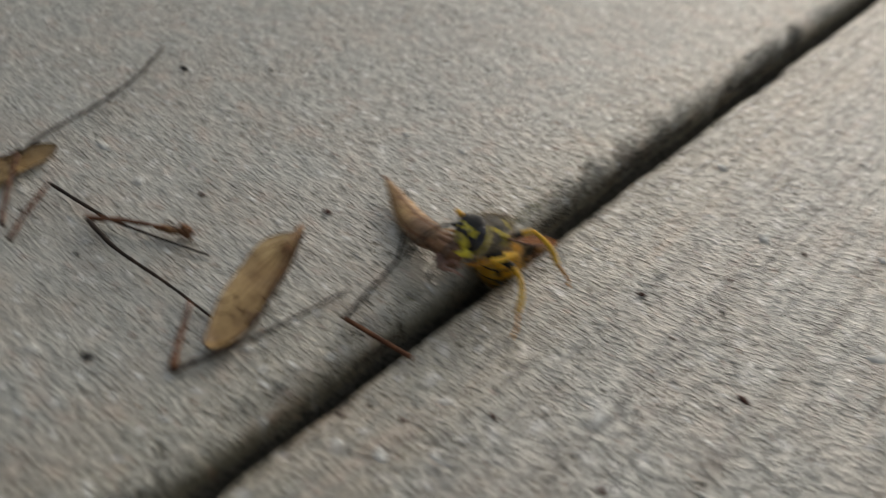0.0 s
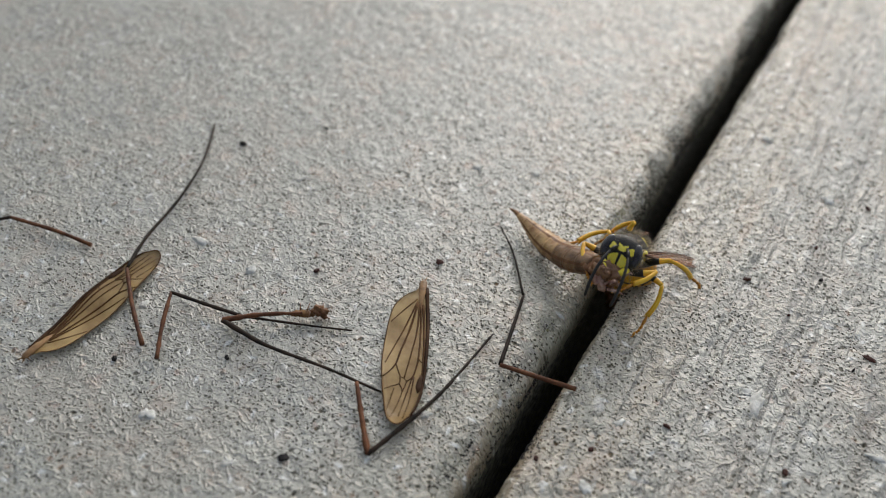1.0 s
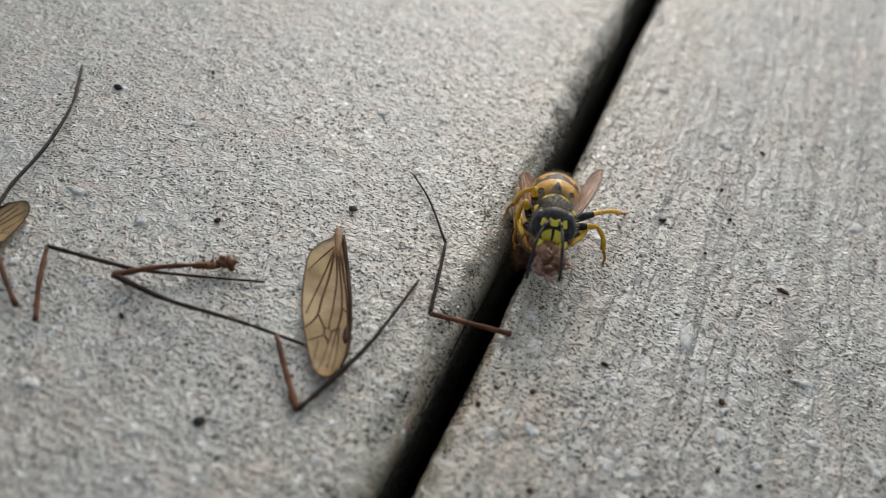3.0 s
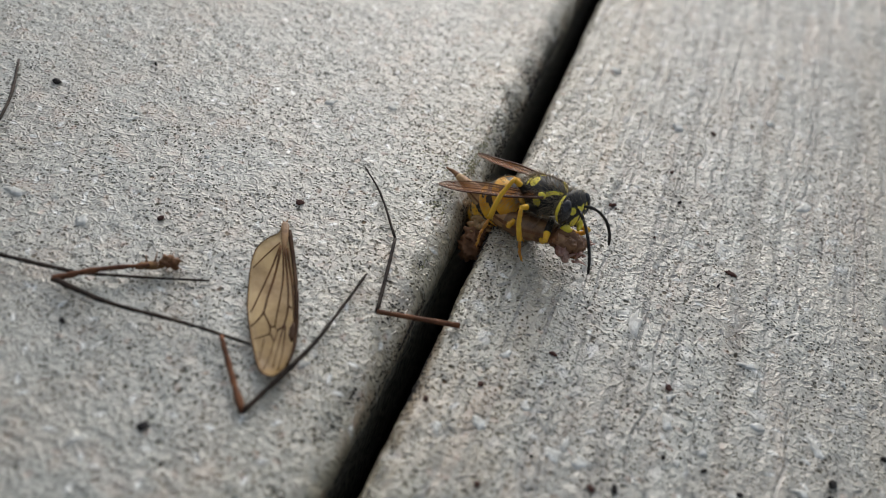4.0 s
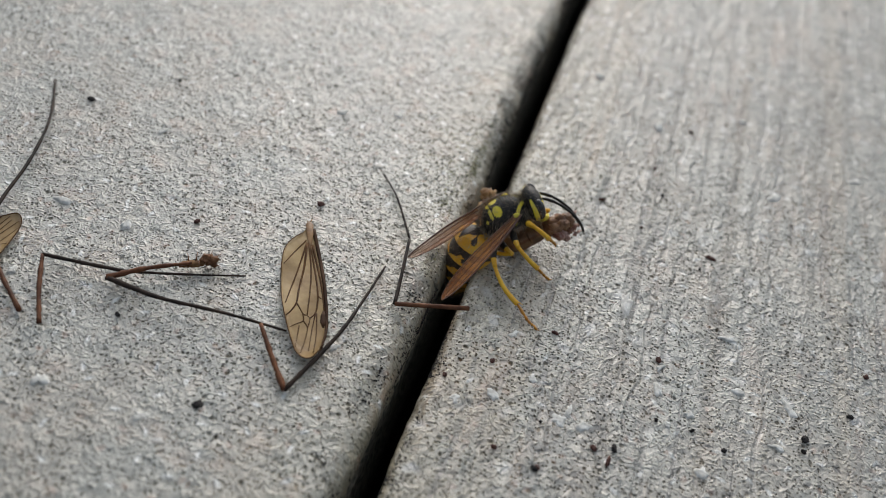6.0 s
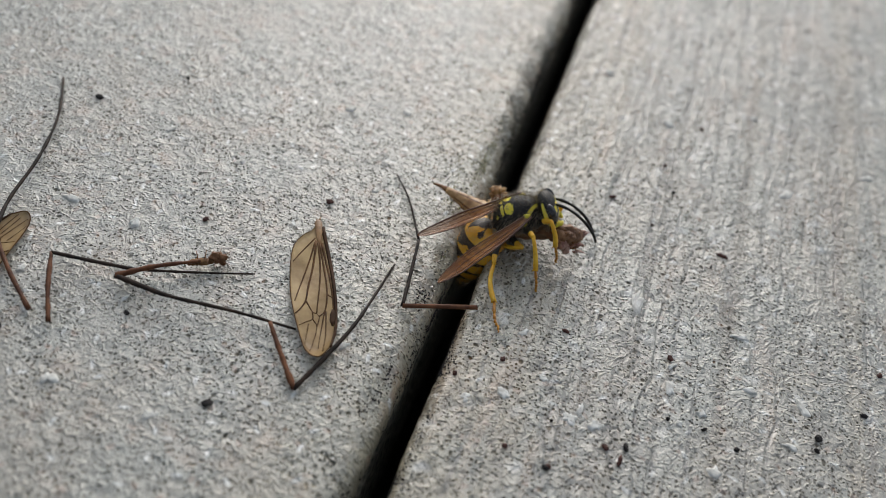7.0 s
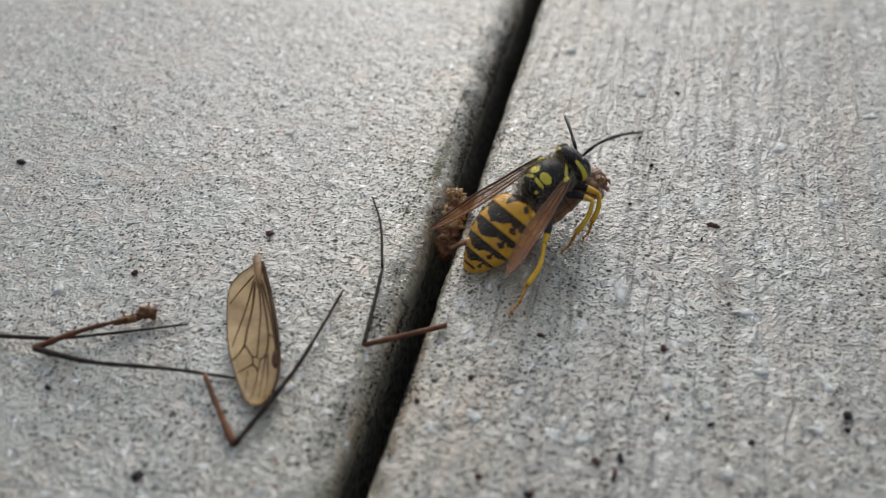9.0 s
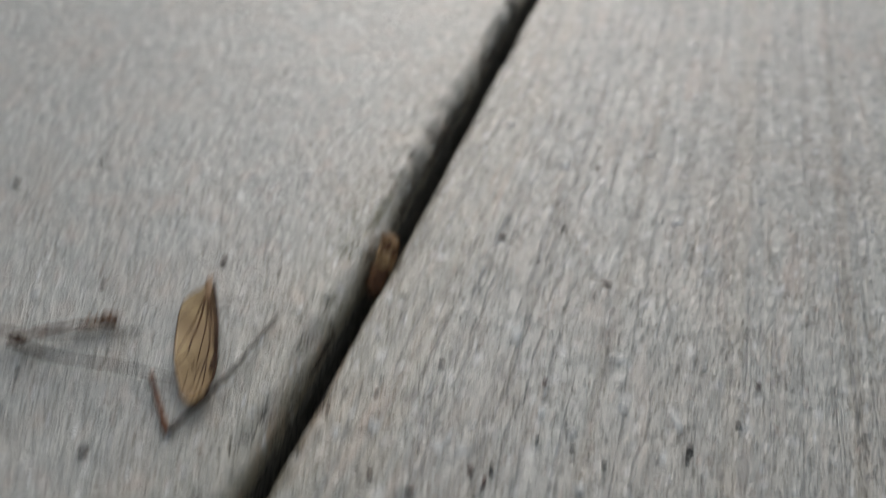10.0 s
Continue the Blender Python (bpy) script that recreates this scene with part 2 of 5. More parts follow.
M_LEG_PALE = mottled("tan_leg_chitin", (0.06, 0.022, 0.011), (0.21, 0.085, 0.036), 900.0, 0.5, 0.4, shine=0.2)
M_MEMBRANE = mottled("smoky_wing_membrane", (0.27, 0.155, 0.05), (0.56, 0.38, 0.15), 420.0, 0.42, 0.6, clear=0.32)
M_VEIN = mottled("brown_wing_vein", (0.06, 0.026, 0.008), (0.14, 0.066, 0.02), 700.0, 0.65, shine=0.2)
M_HIP = mottled("brown_hip_shell", (0.10, 0.045, 0.016), (0.33, 0.18, 0.07), 1500.0, 0.5, 0.9, shine=0.2)
M_HINGE = mottled("tan_wing_root", (0.17, 0.08, 0.026), (0.36, 0.20, 0.075), 1100.0, 0.4, 0.8)
M_STIGMA = mottled("brown_wing_stigma", (0.035, 0.016, 0.007), (0.085, 0.04, 0.016), 700.0, 0.7, shine=0.2)
M_PREY = mottled("pale_brown_abdomen", (0.28, 0.13, 0.04), (0.62, 0.39, 0.16), 900.0, 0.34, 0.9)
M_PREY_FRONT = mottled("dark_brown_abdomen", (0.11, 0.052, 0.022), (0.32, 0.175, 0.07), 900.0, 0.34, 0.9)
M_PREY_DARK = mottled("brown_abdomen_stripe", (0.13, 0.06, 0.028), (0.27, 0.13, 0.06), 900.0, 0.4, 0.4, shine=0.2)
M_FLESH = mottled("torn_pinkish_flesh", (0.22, 0.075, 0.045), (0.62, 0.40, 0.30), 1500.0, 0.3, 0.8, coat=0.4)
M_RAW = mottled("torn_reddish_brown_chest", (0.14, 0.06, 0.026), (0.40, 0.215, 0.10), 1300.0, 0.42, 0.9)
M_LICHEN = mottled("yellow_green_lichen", (0.26, 0.245, 0.13), (0.42, 0.40, 0.24), 2000.0, 0.9, 0.6)
M_CRUMB = mottled("dark_crumb", (0.012, 0.010, 0.009), (0.05, 0.04, 0.035), 2000.0, 0.8, 0.6)
M_RUST = mottled("rust_brown_crumb", (0.06, 0.025, 0.018), (0.16, 0.07, 0.05), 2000.0, 0.8, 0.6)
M_FLAKE = mottled("whitish_flake", (0.56, 0.53, 0.46), (0.86, 0.84, 0.77), 1500.0, 0.65, 1.0)


# ---- mesh helpers ----
def mesh_of(name, verts, faces, mats, smooth=True, index=None):
    me = bpy.data.meshes.new(name)
    me.from_pydata([tuple(v) for v in verts], [], faces)
    for m in mats:
        me.materials.append(m)
    if smooth:
        me.polygons.foreach_set("use_smooth", [True] * len(me.polygons))
    if index is not None:
        me.polygons.foreach_set("material_index", index)
    me.update()
    return me


def part(name, me, parent, label=""):
    ob = new(name, me)
    ob.parent = parent
    return tagged(ob, label)


def thing(name, label, category, group="", at=None):
    ob = new(name)
    ob.empty_display_size = 0.002
    if at is not None:
        ob.matrix_basis = at
    return tagged(ob, label, category, group)


def loft(points, radii, segs=10, flat=1.0, up=(0, 0, 1)):
    """Vertices and faces of a tube round a line; flat squeezes it along its upper side."""
    pts = [Vector(p) for p in points]
    verts, faces = [], []
    for i, p in enumerate(pts):
        d = (pts[min(i + 1, len(pts) - 1)] - pts[max(i - 1, 0)]).normalized()
        side = d.cross(Vector(up))
        side = side.normalized() if side.length > 1e-6 else d.orthogonal().normalized()
        top = side.cross(d)
        for k in range(segs):
            a = math.tau * k / segs
            verts.append(p + float(radii[i]) * (math.cos(a) * side + flat * math.sin(a) * top))
    for i in range(len(pts) - 1):
        for k in range(segs):
            a, b = i * segs + k, i * segs + (k + 1) % segs
            faces.append((a, b, b + segs, a + segs))
    faces.append(tuple(range(segs))[::-1])
    faces.append(tuple(range((len(pts) - 1) * segs, len(pts) * segs)))
    return verts, faces


def joined(pieces):
    verts, faces = [], []
    for v, f in pieces:
        n = len(verts)
        verts += list(v)
        faces += [tuple(i + n for i in q) for q in f]
    return verts, faces


def curve_through(points, steps=6):
    """A smooth line (Catmull-Rom) through points."""
    p = [Vector(q) for q in points]
    p = [2 * p[0] - p[1]] + p + [2 * p[-1] - p[-2]]
    out = []
    for i in range(1, len(p) - 2):
        a, b, c, d = p[i - 1 : i + 3]
        for k in range(steps):
            t = k / steps
            out.append(0.5 * (2 * b + (c - a) * t + (2 * a - 5 * b + 4 * c - d) * t * t + (3 * b - a - 3 * c + d) * t**3))
    return out + [p[-2]]


# ---- deck boards ----
def lattice(rng, xs, ys, size_x, size_y):
    """Smooth random relief on a grid, between -1 and 1."""
    u, v = (xs - xs.min()) / size_x, (ys - ys.min()) / size_y
    table = rng.uniform(-1, 1, (int(u.max()) + 3, int(v.max()) + 3))
    i, j = u.astype(int), v.astype(int)
    fu, fv = u - i, v - j
    fu, fv = (fu * fu * (3 - 2 * fu))[:, None], (fv * fv * (3 - 2 * fv))[None, :]
    a, b = table[np.ix_(i, j)], table[np.ix_(i + 1, j)]
    c, d = table[np.ix_(i, j + 1)], table[np.ix_(i + 1, j + 1)]
    return (a * (1 - fu) + b * fu) * (1 - fv) + (c * (1 - fu) + d * fu) * fv


def deck_board(name, edge, sign, reach, r, mat, label, seed, streaks):
    """A board 140 mm wide and 25 mm thick, whose long edge stands at x = edge; it lies on the side of sign. The inner stretch is finely modelled."""
    rng = np.random.default_rng(seed)
    width, thick = 140 * MM, 25 * MM
    prof = [(0.0, z, 1.0, 0.0) for z in (-thick, -12 * MM, -7 * MM)]
    prof += [(0.0, z, 1.0, 0.0) for z in np.arange(-5 * MM, -r - 1e-6, 0.3 * MM)]
    prof += [(r - r * math.cos(a), -r + r * math.sin(a), math.cos(a), math.sin(a)) for a in np.linspace(0, math.pi / 2, 15)]
    prof += [(x, 0.0, 0.0, 1.0) for x in np.arange(r + 0.2 * MM, reach, 0.2 * MM)]
    prof += [(x, 0.0, 0.0, 1.0) for x in np.arange(reach + 2 * MM, width - r - 2 * MM, 6 * MM)]
    prof += [(width - r + r * math.sin(a), -r + r * math.cos(a), -math.sin(a), math.cos(a)) for a in np.linspace(0, math.pi / 2, 6)]
    prof += [(width, -thick, -0.7, -0.7)]
    prof = np.array(prof)
    ys = np.concatenate([np.linspace(-1.5, -0.05, 20), np.arange(-0.036, 0.084, 0.2 * MM), np.linspace(0.09, 0.2, 20), np.linspace(0.25, 1.5, 16)])
    arc = np.concatenate([[0], np.cumsum(np.hypot(np.diff(prof[:, 0]), np.diff(prof[:, 1])))])
    fine = ((ys > -0.036) & (ys < 0.083))[None, :] & (prof[:, 0] < reach)[:, None] & (prof[:, 1] > -6 * MM)[:, None]
    relief = 0.045 * lattice(rng, arc, ys, 0.42 * MM, 0.5 * MM) + 0.025 * lattice(rng, arc, ys, 1.1 * MM, 1.4 * MM) + 0.06 * lattice(rng, arc, ys, 5 * MM, 7 * MM)
    relief += 0.02 * rng.uniform(-1, 1, relief.shape)
    corner = np.exp(-(((prof[:, 0] - 0.9 * MM) / (1.2 * MM)) ** 2))[:, None]
    relief += corner * (0.14 * lattice(rng, arc, ys, 1.0 * MM, 2.2 * MM) + 0.10 * lattice(rng, arc, ys, 3.0 * MM, 9 * MM))
    if streaks:
        relief += 0.032 * lattice(rng, arc, ys, 0.7 * MM, 40 * MM) + 0.02 * lattice(rng, arc, ys, 2.2 * MM, 90 * MM)
        # one long scratch
        px = prof[:, 0][:, None] + edge
        path = 6.9 * MM + 0.25 * MM * np.sin(ys / (3.1 * MM))[None, :]
        relief -= 0.16 * np.exp(-(((px - path) / (0.2 * MM)) ** 2)) * ((ys > 8 * MM) & (ys < 19 * MM))[None, :]
    relief = relief * MM * fine
    x = edge + sign * (prof[:, 0][:, None] - prof[:, 2][:, None] * relief)
    z = prof[:, 1][:, None] + prof[:, 3][:, None] * relief
    y = np.broadcast_to(ys[None, :], x.shape)
    verts = np.stack([x, y, z], -1).reshape(-1, 3)
    n, k = x.shape
    i, j = np.meshgrid(np.arange(n), np.arange(k - 1), indexing="ij")
    a, b = i * k + j, ((i + 1) % n) * k + j
    quads = np.stack([a, a + 1, b + 1, b] if sign < 0 else [a, b, b + 1, a + 1], -1).reshape(-1, 4)
    me = bpy.data.meshes.new(name)
    me.vertices.add(len(verts))
    me.vertices.foreach_set("co", verts.ravel())
    ends = [np.arange(n) * k, np.arange(n) * k + k - 1]
    ends = [ends[0][::-1], ends[1]] if sign < 0 else [ends[0], ends[1][::-1]]
    loops = np.concatenate([quads.ravel(), *ends])
    starts = np.concatenate([np.arange(len(quads)) * 4, [len(quads) * 4, len(quads) * 4 + n]])
    me.loops.add(len(loops))
    me.loops.foreach_set("vertex_index", loops)
    me.polygons.add(len(starts))
    me.polygons.foreach_set("loop_start", starts)
    me.materials.append(mat)
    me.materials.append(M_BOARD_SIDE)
    # side faces below this ragged line get the colour that carries the gap's shade
    shade_line = -1.45 * r + 0.35 * MM * lattice(rng, arc, ys, 1.2 * MM, 1.1 * MM) + 0.3 * MM * rng.uniform(-1, 1, x.shape)
    side = ((prof[:, 1][:, None] < shade_line) & (prof[:, 0] < 0.07)[:, None])[:, :-1]
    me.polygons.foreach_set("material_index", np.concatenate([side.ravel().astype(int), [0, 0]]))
    me.polygons.foreach_set("use_smooth", [True] * len(quads) + [False] * 2)
    me.update(calc_edges=True)
    me.validate()
    return tagged(new(name, me), label, "deck board", "deck boards", "structure")


GAP_LEFT, GAP_RIGHT = -2.3 * MM, -0.35 * MM
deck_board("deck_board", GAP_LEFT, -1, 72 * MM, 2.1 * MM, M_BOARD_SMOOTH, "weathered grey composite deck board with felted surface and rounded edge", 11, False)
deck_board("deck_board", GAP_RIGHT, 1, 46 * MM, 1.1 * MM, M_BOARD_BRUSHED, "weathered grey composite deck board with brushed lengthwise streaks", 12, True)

soil = [(-60, -60, -0.0252), (60, -60, -0.0252), (60, 60, -0.0252), (-60, 60, -0.0252)]
tagged(new("ground", mesh_of("ground", soil, [(0, 1, 2, 3)], [M_SOIL], False)), "dark soil under the deck boards", "ground", kind="structure")


# ---- remains of a crane fly ----
def leg_line(points):
    return [Vector((x * MM, y * MM, z * MM)) for x, y, z in points]


def bristles(line, radii, count, seed, length=0.22):
    """Short fine hairs along a leg."""
    rng = random.Random(seed)
    out = []
    for _ in range(count):
        i = rng.randrange(len(line) - 1)
        p = line[i].lerp(line[i + 1], rng.random())
        d = (line[i + 1] - line[i]).normalized()
        n = d.orthogonal().normalized()
        n.rotate(Matrix.Rotation(rng.uniform(0, math.tau), 3, d))
        tip = p + (n * rng.uniform(0.5, 1.0) + d * 0.7) * length * MM
        out.append(loft([p + n * radii * 0.8, tip], [0.018 * MM, 0.005 * MM], 3))
    return out


def crane_fly_limb(label, joints, seed, at=None):
    """A shed leg: each joint-to-joint stretch is (name, points in mm, first and last radius in mm)."""
    base = at or pose(0, 0, 0)
    leg = thing("crane_fly_limb", label, "insect limb", "shed crane fly limbs", base)
    back = base.inverted()
    for n, (name, points, r0, r1, pale) in enumerate(joints):
        line = curve_through([back @ p for p in leg_line(points)], 7)
        radii = [0.78 * (r0 + (r1 - r0) * i / (len(line) - 1)) * MM for i in range(len(line))]
        rng = random.Random(seed * 10 + n)
        radii = [r * rng.uniform(0.82, 1.16) for r in radii]
        pieces = [loft(line, radii, 8)] + bristles(line, radii[0], 26 if not pale else 14, seed * 10 + n)
        part(name, mesh_of(name, *joined(pieces), [M_LEG_PALE if pale else M_LEG]), leg, "reddish-tan leg segment" if pale else "")
    return leg


crane_fly_limb("thin dark brown crane fly leg curving over a loose wing", [
    ("tibia", [(-36.0, 8.25, 0.3), (-33.55, 4.2, 0.35), (-31.95, -0.2, 0.4), (-31.0, -4.4, 0.5), (-29.85, -7.3, 0.6)], 0.13, 0.17, False),
    ("femur", [(-29.85, -7.3, 0.6), (-27.2, -9.4, 0.5), (-24.5, -11.25, 0.25)], 0.17, 0.2, True)], 1)
crane_fly_limb("bent dark crane fly leg lying on the smooth board", [
    ("tibia", [(-46.0, -14.0, 0.25), (-43.0, -11.0, 0.4), (-40.5, -8.3, 0.55)], 0.12, 0.16, False),
    ("femur", [(-40.5, -8.3, 0.55), (-36.8, -7.4, 0.45), (-33.9, -6.9, 0.25)], 0.17, 0.2, True)], 2)
crane_fly_limb("angular dark crane fly leg with a slender straight end", [
    ("femur", [(-22.95, -11.55, 0.25), (-24.4, -9.5, 0.5), (-25.75, -7.25, 0.7)], 0.2, 0.17, True),
    ("tibia", [(-25.75, -7.25, 0.7), (-23.2, -6.75, 0.65), (-20.6, -6.15, 0.55)], 0.18, 0.16, False),
    ("tarsus", [(-20.6, -6.15, 0.55), (-18.6, -5.2, 0.4), (-16.3, -4.1, 0.28), (-13.95, -2.9, 0.15)], 0.13, 0.07, False)], 3)
leg_with_hip = crane_fly_limb("long dark crane fly leg with a brown torn hip", [
    ("femur", [(-17.3, -3.85, 0.7), (-19.5, -5.55, 0.8), (-21.3, -7.15, 0.65)], 0.13, 0.27, True),
    ("tibia", [(-21.3, -7.15, 0.65), (-19.4, -7.25, 0.75), (-17.35, -7.2, 0.75), (-13.25, -6.45, 0.6), (-9.6, -5.85, 0.22)], 0.25, 0.10, False)], 4)
crane_fly_limb("V-shaped dark crane fly leg beside a loose wing", [
    ("femur", [(-11.15, -6.3, 0.6), (-9.4, -8.2, 0.45), (-7.83, -9.85, 0.3)], 0.18, 0.26, True),
    ("tibia", [(-7.83, -9.85, 0.3), (-6.95, -7.0, 0.6), (-6.35, -4.4, 0.7), (-6.1, -1.2, 0.5), (-5.95, 1.85, 0.3)], 0.23, 0.09, False)], 5)
def jointed_limb():
    """The limb that bridges the gap; its joints give way when it is nudged."""
    limb = thing("crane_fly_limb", "thin crane fly leg bridging the gap between boards", "insect limb", "shed crane fly limbs", pose(-4.4 * MM, 0, 0.35 * MM))

    def stretch(name, points, r0, r1, mat, parent, at, seed):
        line = curve_through(leg_line(points), 7)
        radii = [0.78 * (r0 + (r1 - r0) * i / (len(line) - 1)) * MM for i in range(len(line))]
        ob = part(name, mesh_of(name, *joined([loft(line, radii, 8)] + bristles(line, radii[0], 24, seed)), [mat]), parent)
        ob.matrix_basis = at
        return ob

    femur = stretch("femur", [(0, 0, 0), (2.6, 0.4, 0.15), (4.9, 1.05, -0.1)], 0.19, 0.21, M_LEG_PALE, limb, pose(0, 0, 0), 61)
    tibia = stretch("tibia", [(0, 0, 0), (-0.6, 2.7, 0.05), (-1.35, 5.9, 0.05)], 0.17, 0.13, M_LEG, limb, pose(0, 0, 0), 62)
    tarsus = stretch("tarsus", [(0, 0, 0), (-2.5, 3.3, -0.1), (-4.6, 5.3, -0.2)], 0.12, 0.07, M_LEG, tibia, pose(-1.35 * MM, 5.9 * MM, 0.05 * MM), 63)
    return limb, femur, tibia, tarsus


gap_limb, limb_femur, limb_tibia, limb_tarsus = jointed_limb()


def lump(centre, size, seed, segs=14, rough=0.28, freq=1.6):
    """An uneven closed lump; size: half axes in mm."""
    verts, faces = [], []
    rings = segs // 2 + 1
    for i in range(rings + 1):
        th = math.pi * i / rings
        for k in range(segs):
            ph = math.tau * k / segs
            d = Vector((math.sin(th) * math.cos(ph), math.sin(th) * math.sin(ph), math.cos(th)))
            g = 1 + rough * (noise.noise(d * freq + Vector((seed * 3.1, seed * 1.7, seed))) + 0.5 * noise.noise(d * freq * 2.7 + Vector((seed, 9, seed * 2.3))))
            verts.append(Vector([c * MM + s * MM * g * e for c, s, e in zip(centre, size, d)]))
    for i in range(rings):
        for k in range(segs):
            a, b = i * segs + k, i * segs + (k + 1) % segs
            faces.append((a, a + segs, b + segs, b))
    return verts, faces


shell = curve_through([(-18.1, -4.15, 0.36), (-17.6, -3.8, 0.42), (-17.1, -3.55, 0.42), (-16.7, -3.2, 0.4)], 6)
girths = [0.11 + 0.17 * math.sin(math.pi * (0.1 + 0.8 * i / (len(shell) - 1))) + 0.09 * noise.noise(Vector((i * 0.9, 3, 1))) for i in range(len(shell))]
part("hip", mesh_of("hip", *loft([q * MM for q in shell], [g * MM for g in girths], 14, 0.8), [M_HIP]), leg_with_hip, "brown hip shell")
knot = [lump((-16.45, -2.95, 0.46), (0.46, 0.34, 0.36), 3, 22, 0.7, 1.7), lump((-16.75, -3.05, 0.55), (0.3, 0.4, 0.3), 9, 18, 0.7, 1.7)]
knot += [loft([Vector(a) * MM, Vector(b) * MM], [0.05 * MM, 0.015 * MM], 5) for a, b in (((-16.4, -2.9, 0.5), (-16.0, -2.3, 0.7)), ((-16.6, -2.9, 0.5), (-16.7, -2.2, 0.6)), ((-16.3, -3.1, 0.4), (-15.7, -3.0, 0.3)), ((-17.2, -3.5, 0.6), (-17.4, -2.9, 0.8)), ((-17.0, -3.4, 0.6), (-16.8, -3.9, 0.7)), ((-17.6, -3.7, 0.6), (-17.9, -3.3, 0.8)))]
part("torn_end", mesh_of("torn_end", *joined(knot), [M_PREY_DARK]), leg_with_hip, "dark brown torn end with shreds")

WING_OUTLINE = [(0.4, 0.12), (0.6, 0.30), (1.0, 0.44), (3.8, 0.88), (6.4, 1.14), (8.7, 1.23), (10.1, 1.12), (11.2, 0.82), (11.9, 0.1), (11.4, -0.62), (10.1, -1.04), (8.5, -1.42), (6.7, -1.66), (4.4, -1.71), (2.8, -1.52), (1.8, -0.95), (1.3, -0.35), (0.75, -0.05)]
# lines of points from the root outwards, and their thickness
WING_VEINS = [
    ([(2.0, -0.1), (3.2, -0.95), (4.15, -1.55)], 0.040),
    ([(2.2, -0.05), (4.0, -0.48), (6.0, -1.0), (7.55, -1.38)], 0.050),
    ([(2.3, 0.0), (4.5, -0.24), (6.25, -0.53), (7.5, -0.68), (8.2, -1.02), (8.6, -1.33)], 0.060),
    ([(7.5, -0.68), (8.35, -0.27), (8.5, 0.0)], 0.040),
    ([(8.35, -0.27), (8.9, -0.24), (9.2, -0.7), (9.45, -1.08)], 0.036),
    ([(8.9, -0.24), (9.5, 0.02), (10.8, -0.22), (11.45, -0.42)], 0.036),
    ([(9.5, 0.02), (9.1, 0.12), (8.7, 0.17), (8.5, 0.0)], 0.034),
    ([(9.3, -0.5), (10.2, -0.62), (11.0, -0.72)], 0.030),
    ([(2.3, 0.12), (4.5, 0.26), (6.5, 0.18), (8.5, 0.0)], 0.052),
    ([(2.4, 0.24), (4.9, 0.54), (6.9, 0.68), (8.2, 0.54), (8.7, 0.17)], 0.058),
    ([(8.2, 0.54), (9.4, 0.34), (11.3, 0.08)], 0.040),
    ([(8.3, 0.6), (10.1, 0.56), (11.5, 0.36)], 0.038),
    ([(2.4, 0.38), (4.9, 0.78), (6.9, 1.0), (8.2, 1.08)], 0.066),
    ([(6.9, 0.68), (7.1, 0.85), (7.2, 1.0)], 0.036)]


